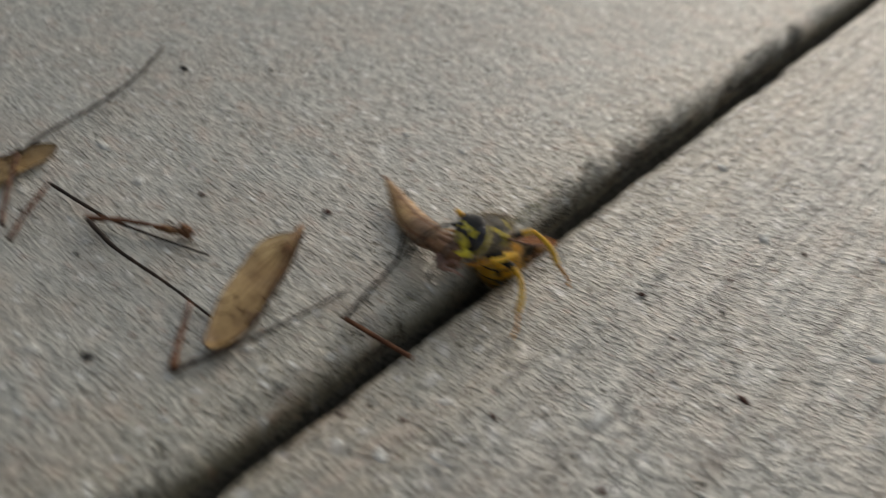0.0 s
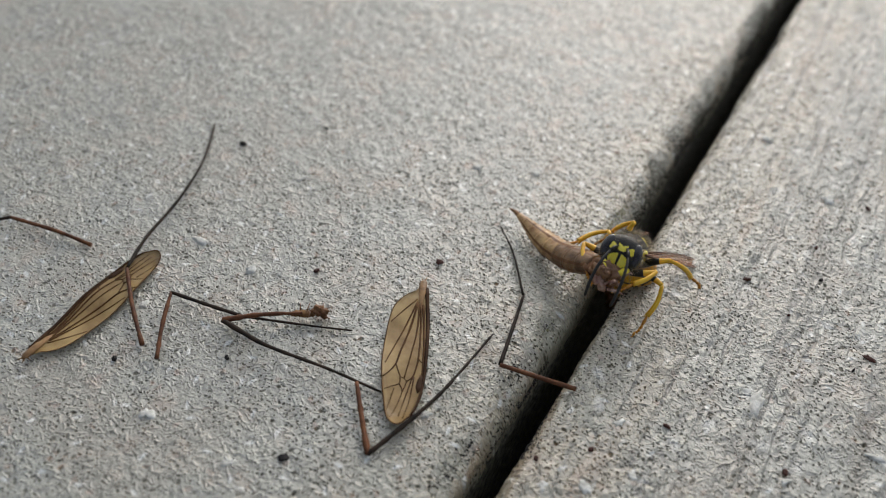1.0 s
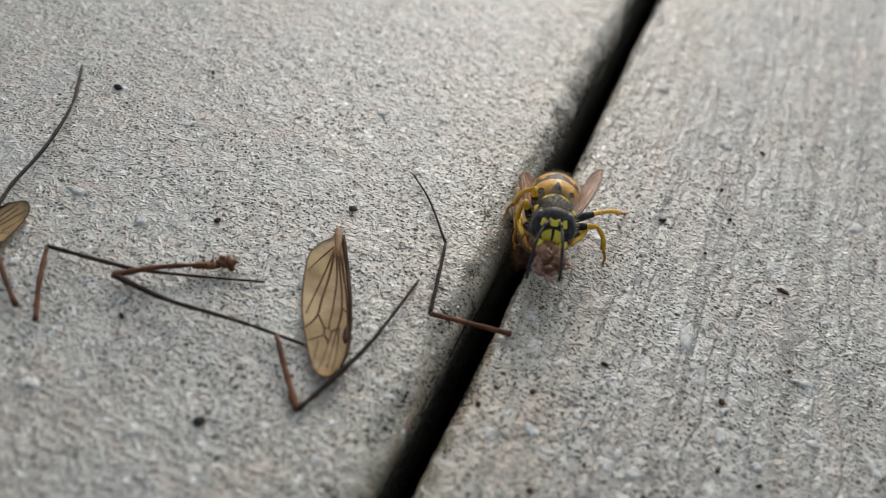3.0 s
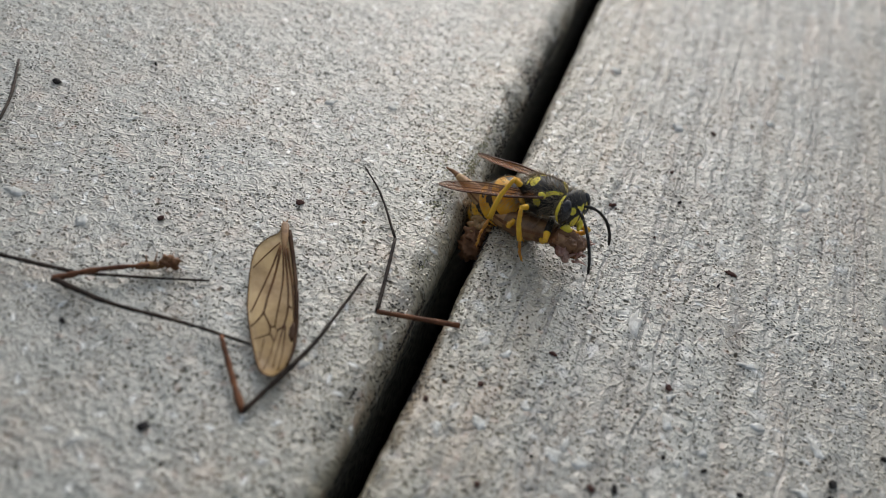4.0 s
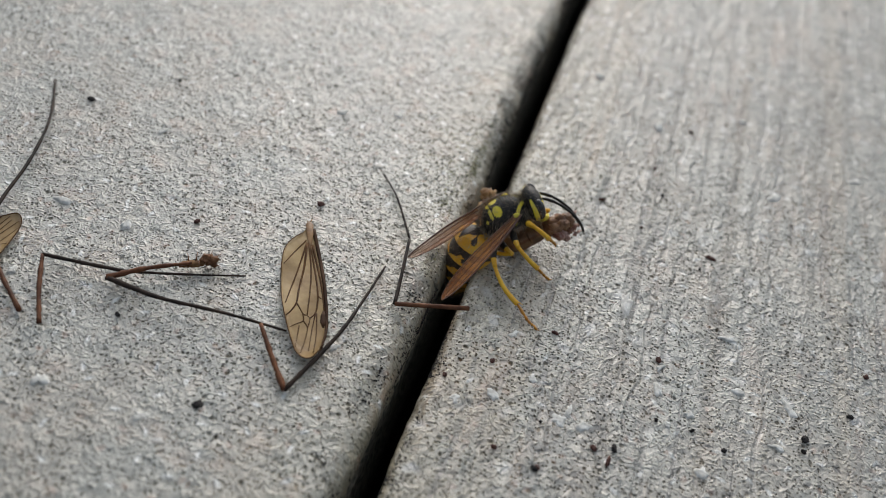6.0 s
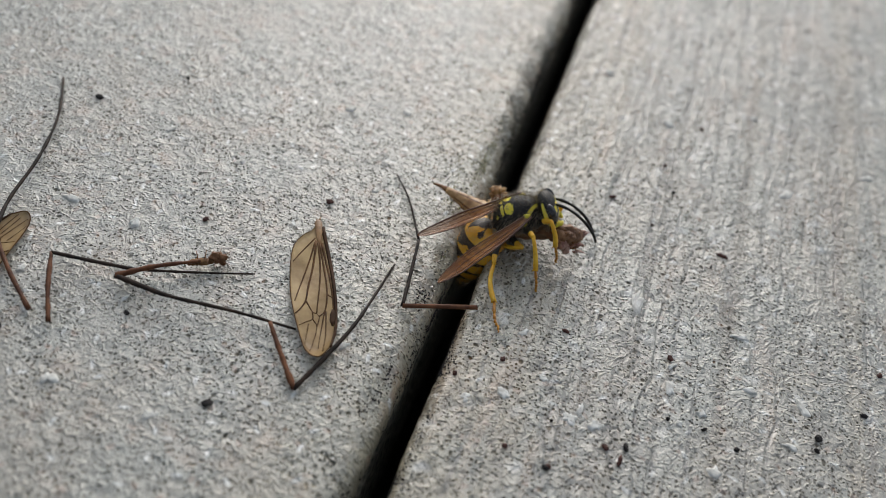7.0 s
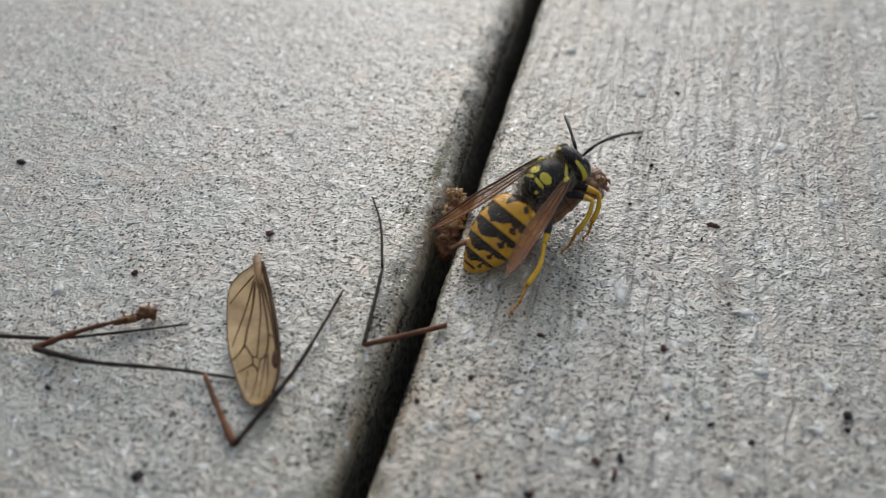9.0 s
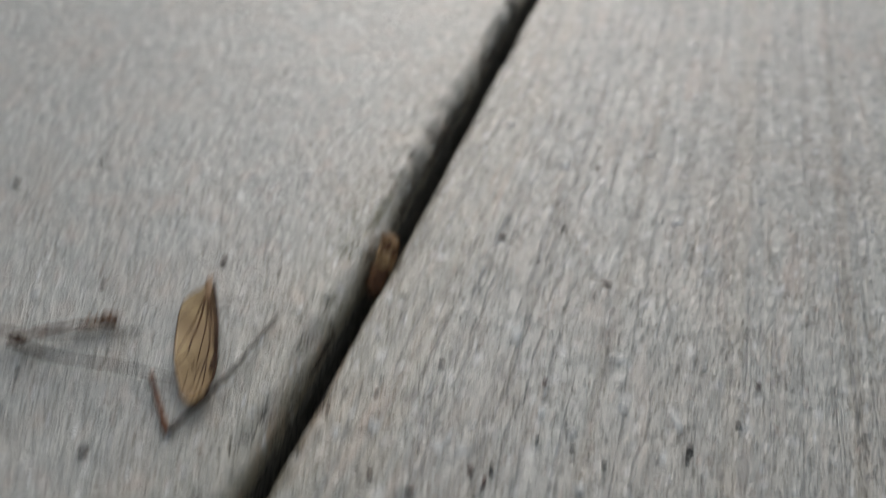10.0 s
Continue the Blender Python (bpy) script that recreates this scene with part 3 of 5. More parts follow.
def crane_fly_wing(label, at, length, chord, lift):
    """A loose membranous wing with raised veins; lift: how far its tip end bends up, in mm."""
    wing = thing("crane_fly_wing", label, "insect wing", "loose crane fly wings", at)
    ku, kv = length / 11.75, chord
    height = lambda u, v: (0.22 + lift * (u / 11.75) ** 2 + 0.10 * math.sin(u * 1.1 + v) + 0.10 * v * v * 0.3) * MM  # noqa: E731
    edge = curve_through([(u, v, 0) for u, v in WING_OUTLINE + WING_OUTLINE[:1]], 5)[:-1]
    rings, verts, faces = 7, [], []
    n = len(edge)
    for side in (1, -1):
        for i in range(1, rings + 1):
            for p in edge:
                u, v = (p.x - 5.5) * i / rings + 5.5, (p.y + 0.35) * i / rings - 0.35
                verts.append((u * ku * MM, v * kv * MM, height(u, v) + side * 0.012 * MM))
        verts.append((5.5 * ku * MM, -0.35 * kv * MM, height(5.5, -0.35) + side * 0.012 * MM))
    half = rings * n + 1
    for s in (0, 1):
        o = s * half
        for i in range(rings - 1):
            for k in range(n):
                a, b = o + i * n + k, o + i * n + (k + 1) % n
                faces.append((a, b, b + n, a + n)[:: 1 if s else -1])
        for k in range(n):
            faces.append((o + half - 1, o + k, o + (k + 1) % n)[:: 1 if not s else -1])
    for k in range(n):
        a, b = (rings - 1) * n + k, (rings - 1) * n + (k + 1) % n
        faces.append((a, b, b + half, a + half))
    part("membrane", mesh_of("membrane", verts, faces, [M_MEMBRANE]), wing)
    costa = WING_OUTLINE[2:8]
    rim = WING_OUTLINE[7:17]
    for name, lines in (("leading_edge", [(costa, 0.11), (rim, 0.034)]), ("vein", WING_VEINS)):
        for line, r in lines:
            pts = [Vector((p.x * ku * MM, p.y * kv * MM, height(p.x, p.y) + 0.01 * MM)) for p in curve_through([(u, v, 0) for u, v in line], 5)]
            radii = [1.05 * r * MM * (1.25 - 0.6 * i / len(pts)) for i in range(len(pts))]
            part(name, mesh_of(name, *loft(pts, radii, 6), [M_STIGMA if r > 0.1 else M_VEIN]), wing)
    stigma = [Vector((u * ku * MM, v * kv * MM, height(u, v) + 0.05 * MM)) for u, v in ((8.1, 1.05), (8.5, 1.02), (9.0, 1.0), (9.45, 1.0))]
    part("stigma", mesh_of("stigma", *loft(stigma, [0.06 * MM, 0.17 * MM, 0.19 * MM, 0.05 * MM], 10, 0.3), [M_STIGMA]), wing, "dark brown wing spot")
    root = [Vector((u * MM, v * MM, height(u, v) + z * MM)) for u, v, z in ((2.9, 0.2, 0.0), (2.2, 0.18, 0.05), (1.5, 0.17, 0.08), (0.9, 0.15, 0.1), (0.5, 0.14, 0.1), (0.25, 0.14, 0.05))]
    part("hinge", mesh_of("hinge", *loft(root, [r * MM for r in (0.05, 0.16, 0.24, 0.27, 0.25, 0.12)], 12, 0.4), [M_HINGE]), wing, "tan leathery wing root")
    for k, (u, v) in enumerate(((0.0, 0.32), (0.05, -0.04), (0.55, -0.2))):
        part("shred", mesh_of("shred", *loft([Vector((0.5 * MM, 0.12 * MM, height(0, 0) + 0.1 * MM)), Vector((u * MM, v * MM, height(0, 0) + (0.15 - 0.1 * k) * MM))], [0.09 * MM, 0.02 * MM], 6), [M_HINGE]), wing)
    return wing


crane_fly_wing("smoky brown crane fly wing with dark veins", pose(-12.5 * MM, 3.5 * MM, 0, 0, 0, -65.4), 12.0, 1.0, 0.5)
crane_fly_wing("smoky brown crane fly wing under a shed leg", pose(-29.7 * MM, -16.4 * MM, 0, 0, 0, 88.0), 11.4, 0.92, 0.2)


def insect_scrap():
    """What is left of the crane fly's chest, wedged in the gap."""
    scrap = thing("insect_scrap", "crumpled brown insect scrap wedged in the board gap", "insect scrap")
    for name, at, size, seed, mat in (
        ("shell", (-1.35, 12.3, -0.15), (0.55, 0.5, 0.45), 21, M_PREY), ("shell", (-1.2, 11.75, -0.4), (0.55, 0.6, 0.5), 22, M_PREY_DARK), ("shell", (-1.25, 11.1, -0.75), (0.6, 0.6, 0.55), 28, M_PREY),
        ("shell", (-1.15, 10.5, -1.15), (0.62, 0.6, 0.55), 23, M_PREY), ("shell", (-1.2, 9.8, -1.6), (0.68, 0.65, 0.6), 29, M_PREY_DARK), ("shell", (-1.15, 9.1, -2.1), (0.75, 0.65, 0.65), 24, M_PREY_DARK),
        ("shred", (-1.7, 12.45, 0.1), (0.26, 0.22, 0.2), 25, M_PREY), ("shred", (-0.9, 11.9, -0.05), (0.22, 0.4, 0.2), 26, M_PREY), ("shred", (-1.55, 11.3, -0.25), (0.22, 0.35, 0.2), 27, M_PREY_DARK)):
        part(name, mesh_of(name, *lump((at[0], at[1], at[2] + 0.25), [c * 1.12 for c in size], seed, 28, 0.7, 3.0), [mat]), scrap)
    return scrap


gap_scrap = insect_scrap()


# ---- loose grains on the boards ----
def grain(name, label, category, at, size, seed, mat, turn=0.0, rough=0.45):
    me = mesh_of(name, *lump((0, 0, 0), [c * (0.75 if "flake" not in name else 1.0) for c in size], seed, 22, rough, 2.6), [mat])
    ob = tagged(new(name, me), label, category, category + "s on the boards")
    ob.matrix_basis = pose(at[0] * MM, at[1] * MM, 0.35 * size[2] * MM, 0, 0, turn)


# dirt crumbs; the last five dark grains stand in for shaded pits
for k, (x, y, a, b) in enumerate(((-32.6, 7.8, 0.42, 0.3), (-11.9, -12.6, 0.42, 0.3), (23.5, 0.5, 0.36, 0.3), (11.8, -5.3, 0.4, 0.2), (-28.2, 13.2, 0.2, 0.12), (26.5, 3.6, 0.32, 0.2), (18.4, -2.6, 0.22, 0.2), (15.3, 12.4, 0.2, 0.09), (-25.3, -12.9, 0.26, 0.20), (-19.4, -9.0, 0.30, 0.18), (11.5, 19.3, 0.18, 0.08), (23.4, -0.5, 0.13, 0.24), (14.0, -2.2, 0.16, 0.14), (16.3, -2.0, 0.12, 0.24), (7.5, -8.6, 0.28, 0.2), (7.1, -5.4, 0.12, 0.12))):
    grain("dirt_crumb", "small dark dirt crumb or pit mark on a grey board", "dirt crumb", (x, y), (a, b, 0.22), 31 + k, M_CRUMB, 37 * k)
for k, (x, y, a, b) in enumerate(((-12.4, 5.6, 0.34, 0.28), (16.0, 14.0, 0.55, 0.22), (10.6, -5.8, 0.3, 0.22), (6.95, 16.4, 0.13, 0.4), (10.4, 22.4, 0.24, 0.16), (-19.2, 0.1, 0.3, 0.2), (10.4, 14.7, 0.16, 0.1), (11.6, -6.3, 0.16, 0.5), (27.7, 7.6, 0.22, 0.3), (7.6, -8.5, 0.2, 0.26), (6.4, 1.7, 0.14, 0.34), (12.8, 29.1, 0.14, 0.3), (13.5, 2.6, 0.22, 0.3), (4.9, -8.2, 0.25, 0.2), (3.1, -2.3, 0.2, 0.24), (0.6, -4.6, 0.22, 0.2))):
    grain("bark_crumb", "small reddish-brown bark crumb on a grey board", "bark crumb", (x, y), (a, b, 0.18), 51 + k, M_RUST, 25 - 30 * k)
FLAKES = ((10.55, 6.6, 0.36, 0.85), (9.9, 28.5, 0.35, 0.6), (17.4, 41.4, 0.45, 0.6), (-15.2, 16.2, 0.36, 0.26), (-11.0, 18.1, 0.3, 0.3), (-26.1, 7.1, 0.35, 0.2), (-23.2, -2.1, 0.5, 0.26), (-19.8, 6.5, 0.3, 0.22), (23.9, 8.1, 0.3, 0.25), (27.6, 29.9, 0.3, 0.6), (20.6, 24.0, 0.28, 0.7), (8.2, -4.7, 0.28, 0.34), (-28.0, -2.1, 0.55, 0.28), (-14.4, -14.5, 0.42, 0.26), (-20.7, -14.7, 0.32, 0.30), (-27.0, -8.7, 0.30, 0.25), (-6.5, -5.6, 0.4, 0.3), (-9.9, 8.2, 0.2, 0.22), (19.0, 2.4, 0.24, 0.42), (3.6, 33.3, 0.26, 0.4), (18.5, 38.9, 0.4, 0.5), (17.2, 33.4, 0.3, 0.4), (13.7, 2.0, 0.18, 0.36), (8.1, -4.8, 0.36, 0.4), (9.8, -4.5, 0.34, 0.38), (13.8, 0.2, 0.26, 0.55), (22.5, 2.4, 0.26, 0.6), (5.9, -2.6, 0.26, 0.3), (3.8, -4.7, 0.28, 0.42), (16.0, -0.8, 0.24, 0.26), (21.7, -0.9, 0.2, 0.45), (17.9, 6.6, 0.2, 0.5), (1.7, -6.0, 0.3, 0.3), (14.7, -2.2, 0.22, 0.22), (3.8, 0.3, 0.2, 0.4), (17.3, -4.7, 0.34, 0.34), (8.6, -3.8, 0.16, 0.4))


def pale_flake(x, y, a, b, seed, turn):
    """A thin chip with a ragged outline and a slightly domed top."""
    verts, faces, n = [], [], 26
    for ring, f in enumerate((1.15, 0.9, 0.6, 0.3)):
        for k in range(n):
            w = math.tau * k / n
            d = Vector((math.cos(w), math.sin(w), 0))
            g = 1 + 0.9 * noise.noise(d * 1.3 + Vector((seed * 1.7, seed, 4.2))) + 0.14 * noise.noise(d * 3.0 + Vector((seed, 2.2, seed)))
            verts.append(Vector((a * f * g * d.x, b * f * g * d.y, (-0.14, 0.0, 0.02, 0.02)[ring] + 0.04 * noise.noise(d * 3 * f + Vector((seed, 0, f)))))
                         * MM)
    for i in range(3):
        for k in range(n):
            q, r = i * n + k, i * n + (k + 1) % n
            faces.append((q, r, r + n, q + n))
    faces.append(tuple(range(3 * n, 4 * n)))
    ob = tagged(new("pale_flake", mesh_of("pale_flake", verts, faces, [M_FLAKE])), "whitish ragged flake pressed into a grey board", "pale flake", "pale flakes on the boards")
    ob.matrix_basis = pose(x * MM, y * MM, 0.09 * MM, 0, 0, turn)


for k, (x, y, a, b) in enumerate(FLAKES):
    pale_flake(x, y, a, b, 71 + k, 15 * k)


def specks(name, label, category, mat, seed, count, spot):
    """Tiny flat grains strewn by spot(rng), which gives a place or None."""
    rng = random.Random(seed)
    pieces = []
    for _ in range(count):
        at = spot(rng)
        if at is None:
            continue
        s = rng.uniform(0.035, 0.12)
        t = Matrix.Rotation(rng.uniform(0, math.tau), 3, "Z")
        v = [t @ Vector((s * u, s * rng.uniform(0.4, 1.0) * w, 0.45 * s * h)) + Vector(at) for u, w, h in ((1, 0, 0), (0, 1, 0), (-1, 0, 0), (0, -1, 0), (0, 0, 1), (0, 0, -1))]
        pieces.append(([p * MM for p in v], [(0, 1, 4), (1, 2, 4), (2, 3, 4), (3, 0, 4), (1, 0, 5), (2, 1, 5), (3, 2, 5), (0, 3, 5)]))
    tagged(new(name, mesh_of(name, *joined(pieces), [mat], False)), label, category, kind="stuff")


def on_edge(left, a, flat, y):
    """A place on a board's rounded edge: a, the angle from upright face (0) to top (a quarter turn)."""
    r, face, sign = (2.1, -2.3, -1) if left else (1.1, -0.35, 1)
    return face + sign * (r - r * math.cos(a) + flat), y, -r + r * math.sin(a)


def mould_spot(rng):
    left = rng.random() < 0.8
    y = rng.uniform(-20, 62)
    a = math.pi / 2 * min(1.0, abs(rng.gauss(0.35, 0.36 if left else 0.3)))
    flat = abs(rng.gauss(0, 2.2 if left else 0.8)) if a > 1.35 else 0.0
    if noise.noise(Vector((y * 0.2, a + flat, 3.3 if left else 8.1))) < rng.uniform(-0.55, 0.2):
        return None
    return on_edge(left, a, flat, y)


def lichen_spot(rng):
    y = rng.gauss(12, 4)
    a = math.pi / 2 * rng.uniform(0.6, 1.0)
    return on_edge(True, a, abs(rng.gauss(0, 2.4)) if a > 1.25 else 0.0, y)


specks("mould_specks", "black mould specks along the board edges", "mould", M_CRUMB, 5, 14000, mould_spot)
specks("lichen_specks", "yellow-green lichen specks on the board edge", "lichen", M_LICHEN, 6, 1200, lichen_spot)


# ---- the wasp ----
U = 0.783 * MM
M_BLACK = mottled("black_chitin", (0.008, 0.007, 0.006), (0.034, 0.028, 0.022), 1800.0, 0.42, 0.8, shine=0.35)
M_YELLOW = mottled("yellow_chitin", (0.88, 0.69, 0.03), (0.95, 0.80, 0.09), 1200.0, 0.36, 0.3, coat=0.2)
M_ORANGE = mottled("orange_yellow_chitin", (0.74, 0.32, 0.012), (0.90, 0.50, 0.03), 1200.0, 0.36, 0.3, coat=0.2)
M_SHIN = mottled("bright_yellow_leg", (0.78, 0.38, 0.014), (0.92, 0.56, 0.035), 1200.0, 0.4, 0.3, coat=0.1)
M_BAND = mottled("blackish_brown_chitin", (0.017, 0.010, 0.006), (0.068, 0.036, 0.016), 900.0, 0.4, 0.5)
M_FOOT = mottled("orange_brown_foot", (0.46, 0.17, 0.02), (0.66, 0.30, 0.03), 1500.0, 0.4, 0.3)
M_EYE = mottled("dark_compound_eye", (0.012, 0.010, 0.010), (0.035, 0.026, 0.022), 4000.0, 0.22, 0.6, coat=0.5)
M_FUZZ = mottled("pale_fuzz", (0.30, 0.24, 0.16), (0.52, 0.44, 0.32), 800.0, 0.7)
M_WASP_WING = mottled("amber_brown_wing", (0.46, 0.16, 0.045), (0.62, 0.27, 0.09), 500.0, 0.3, 0.5, clear=0.58, shine=0.3)
M_WASP_VEIN = mottled("red_brown_wing_vein", (0.07, 0.028, 0.014), (0.14, 0.06, 0.03), 700.0, 0.35)


def turned(rings, segs, paint, mats):
    """A body of rings (x, half width, half height, z of the middle); paint(x, angle from the back, share along) chooses the material of a face."""
    verts, faces, index = [], [], []
    for x, w, h, mid in rings:
        for k in range(segs):
            a = math.tau * k / segs
            verts.append(Vector((x, w * math.sin(a), mid + h * math.cos(a))) * U)
    for i in range(len(rings) - 1):
        for k in range(segs):
            a, b = i * segs + k, i * segs + (k + 1) % segs
            faces.append((a, b, b + segs, a + segs) if rings[i + 1][0] < rings[i][0] else (a, a + segs, b + segs, b))
            ang = math.tau * (k + 0.5) / segs
            ang = ang - math.tau if ang > math.pi else ang
            index.append(paint(0.5 * (rings[i][0] + rings[i + 1][0]), ang, (i + 0.5) / (len(rings) - 1)))
    faces.append(tuple(range(segs)) if rings[1][0] > rings[0][0] else tuple(range(segs))[::-1])
    faces.append(tuple(range((len(rings) - 1) * segs, len(rings) * segs))[:: -1 if rings[1][0] > rings[0][0] else 1])
    return verts, faces, index + [0, 0], mats


def smooth_rings(table, count):
    """Rings (x, w, h, mid) along a table, with rounded ends."""
    line = curve_through([(p[0], p[1], p[2]) for p in table], 12)
    mids = curve_through([(p[0], p[3], 0) for p in table], 12)
    pick = np.linspace(0, len(line) - 1, count)
    rings = []
    for q in pick:
        i = min(int(q), len(line) - 2)
        f = q - i
        a, m = line[i].lerp(line[i + 1], f), mids[i].lerp(mids[i + 1], f)
        rings.append((a.x, max(a.y, 0.02), max(a.z, 0.02), m.y))
    return rings


def ellipsoid(centre, axes, segs=20, tilt=None):
    v, f = [], []
    rings = segs // 2
    for i in range(rings + 1):
        th = math.pi * i / rings
        for k in range(segs):
            ph = math.tau * k / segs
            p = Vector((axes[0] * math.sin(th) * math.cos(ph), axes[1] * math.sin(th) * math.sin(ph), axes[2] * math.cos(th)))
            if tilt:
                p.rotate(Euler([radians(t) for t in tilt]))
            v.append((p + Vector(centre)) * U)
    for i in range(rings):
        for k in range(segs):
            a, b = i * segs + k, i * segs + (k + 1) % segs
            f.append((a, a + segs, b + segs, b))
    return v, f


def paint_thorax(x, ang, f):
    a = abs(ang)
    if ((x + 0.75) / 0.46) ** 2 + ((a - 0.48) / 0.36) ** 2 < 1 and x < -0.42 + 0.3 * a:
        return 1
    if ((x + 1.42) / 0.17) ** 2 + ((a - 0.44) / 0.40) ** 2 < 1:
        return 1
    if ((x + 2.0) / 0.11) ** 2 + ((a - 0.78) / 0.16) ** 2 < 1:
        return 1
    if 1.0 < x < 2.15 and abs(a - (0.32 + 0.72 * (2.15 - x) / 1.15)) < 0.16:
        return 1
    if ((x - 0.35) / 0.42) ** 2 + ((a - 1.55) / 0.24) ** 2 < 1:
        return 1
    return 0


def paint_tergite(number):
    def paint(x, ang, f):
        a = abs(ang)
        if a > 2.2:
            return 0 if f < 0.18 or abs(a - 2.5) < 0.1 and f < 0.6 else 1
        edge = (0.62, 0.50, 0.48, 0.45, 0.40, 0.26)[number] - 0.12 * min(1.0, a / 1.5) + 0.05 * math.sin(a * 6.0) + 0.03 * math.sin(a * 17.0 + number)
        point = 0.34 * max(0.0, 1 - a / 0.56)
        spot = number < 5 and ((f - 0.62) / 0.15) ** 2 + ((a - 0.86) / 0.15) ** 2 < 1
        if number == 0:
            edge, point = 0.6 - 0.3 * min(1.0, a / 1.1), 0.3 * max(0.0, 1 - a / 0.3)
        if number == 5:
            return 0 if f < 0.12 and a < 0.8 else 1
        stem = number < 5 and abs(a - 0.86) < 0.07 and f < 0.55
        return 0 if f < edge + point - (0.10 if a > 1.3 else 0.0) or spot or stem else 1
    return paint


HIPS = {"F": (1.5, 0.75, -1.25), "M": (0.2, 0.85, -1.4), "H": (-1.1, 0.8, -1.3)}
LEG_LENGTHS = {"F": (2.7, 4.2), "M": (3.1, 5.0), "H": (3.7, 6.6)}
WING_ROOT, WAIST, NECK = (0.95, 1.45, 0.85), (-2.2, 0.0, -0.45), (1.9, 0.0, 0.0)
ABDOMEN_SHAPE = [(x * 1.2, w * 1.1, h * 1.1, m) for x, w, h, m in [(0.0, 0.3, 0.3, 0.0), (-0.22, 0.75, 0.75, 0.0), (-0.6, 1.5, 1.45, 0.0), (-1.2, 1.85, 1.75, 0.0), (-2.2, 2.02, 1.88, 0.02), (-3.2, 2.02, 1.85, 0.02), (-4.2, 1.76, 1.6, 0.0), (-5.1, 1.34, 1.2, -0.05), (-5.9, 0.82, 0.72, -0.1), (-6.55, 0.3, 0.26, -0.15), (-6.75, 0.06, 0.05, -0.17)]]


def wasp_leg_parts(wasp, key):
    a, b = LEG_LENGTHS[key]
    line = [(a * t, 0, 0.10 * a * math.sin(math.pi * t)) for t in np.linspace(0, 1, 14)]
    verts, faces = loft([Vector(p) * U for p in line], [U * (0.21 + 0.12 * math.sin(math.pi * min(1, t * 1.1))) * (1.0 if key != "F" else 0.95) for t in np.linspace(0, 1, 14)], 12)
    dark = 0.74 if key != "F" else 0.6
    index = [0 if i // 12 < dark * 13 else 1 for i in range(13 * 12)] + [0, 1]
    femur = part("femur", mesh_of("femur", verts, faces, [M_BLACK, M_SHIN], True, index), wasp, "black thigh with a yellow end")
    shin = 0.58 * b
    line = [(shin * t, 0, 0.05 * b * math.sin(math.pi * t)) for t in np.linspace(0, 1, 12)]
    pieces = [loft([Vector(p) * U for p in line], [U * (0.17 + 0.075 * t + 0.012 * math.sin(t * 40)) for t in np.linspace(0, 1, 12)], 10)]
    for side in (-0.15, 0.15):
        pieces.append(loft([Vector((shin * 0.96, side, -0.05)) * U, Vector((shin * 1.08, side * 1.8, -0.25)) * U], [0.05 * U, 0.015 * U], 5))
    tibia = part("tibia", mesh_of("tibia", *joined(pieces), [M_SHIN]), wasp, "yellow shin with two spurs")
    pieces, at = [], shin * 0.985
    for n, part_length in enumerate((0.20, 0.08, 0.055, 0.04, 0.07)):
        end = at + part_length * b * 0.94
        drop = -0.02 * n * n
        pieces.append(loft([Vector((at, 0, drop)) * U, Vector((at + 0.75 * (end - at), 0, drop - 0.01)) * U, Vector((end, 0, drop - 0.03)) * U], [0.095 * U, (0.15 - 0.008 * n) * U, 0.09 * U], 8))
        at = end
    for side in (-1, 1):
        pieces.append(loft([Vector((at, 0.04 * side, -0.35)) * U, Vector((at + 0.16, 0.14 * side, -0.36)) * U, Vector((at + 0.2, 0.2 * side, -0.5)) * U], [0.05 * U, 0.04 * U, 0.01 * U], 5))
    part("tarsus", mesh_of("tarsus", *joined(pieces), [M_FOOT]), tibia, "orange-brown jointed foot")
    return femur, tibia


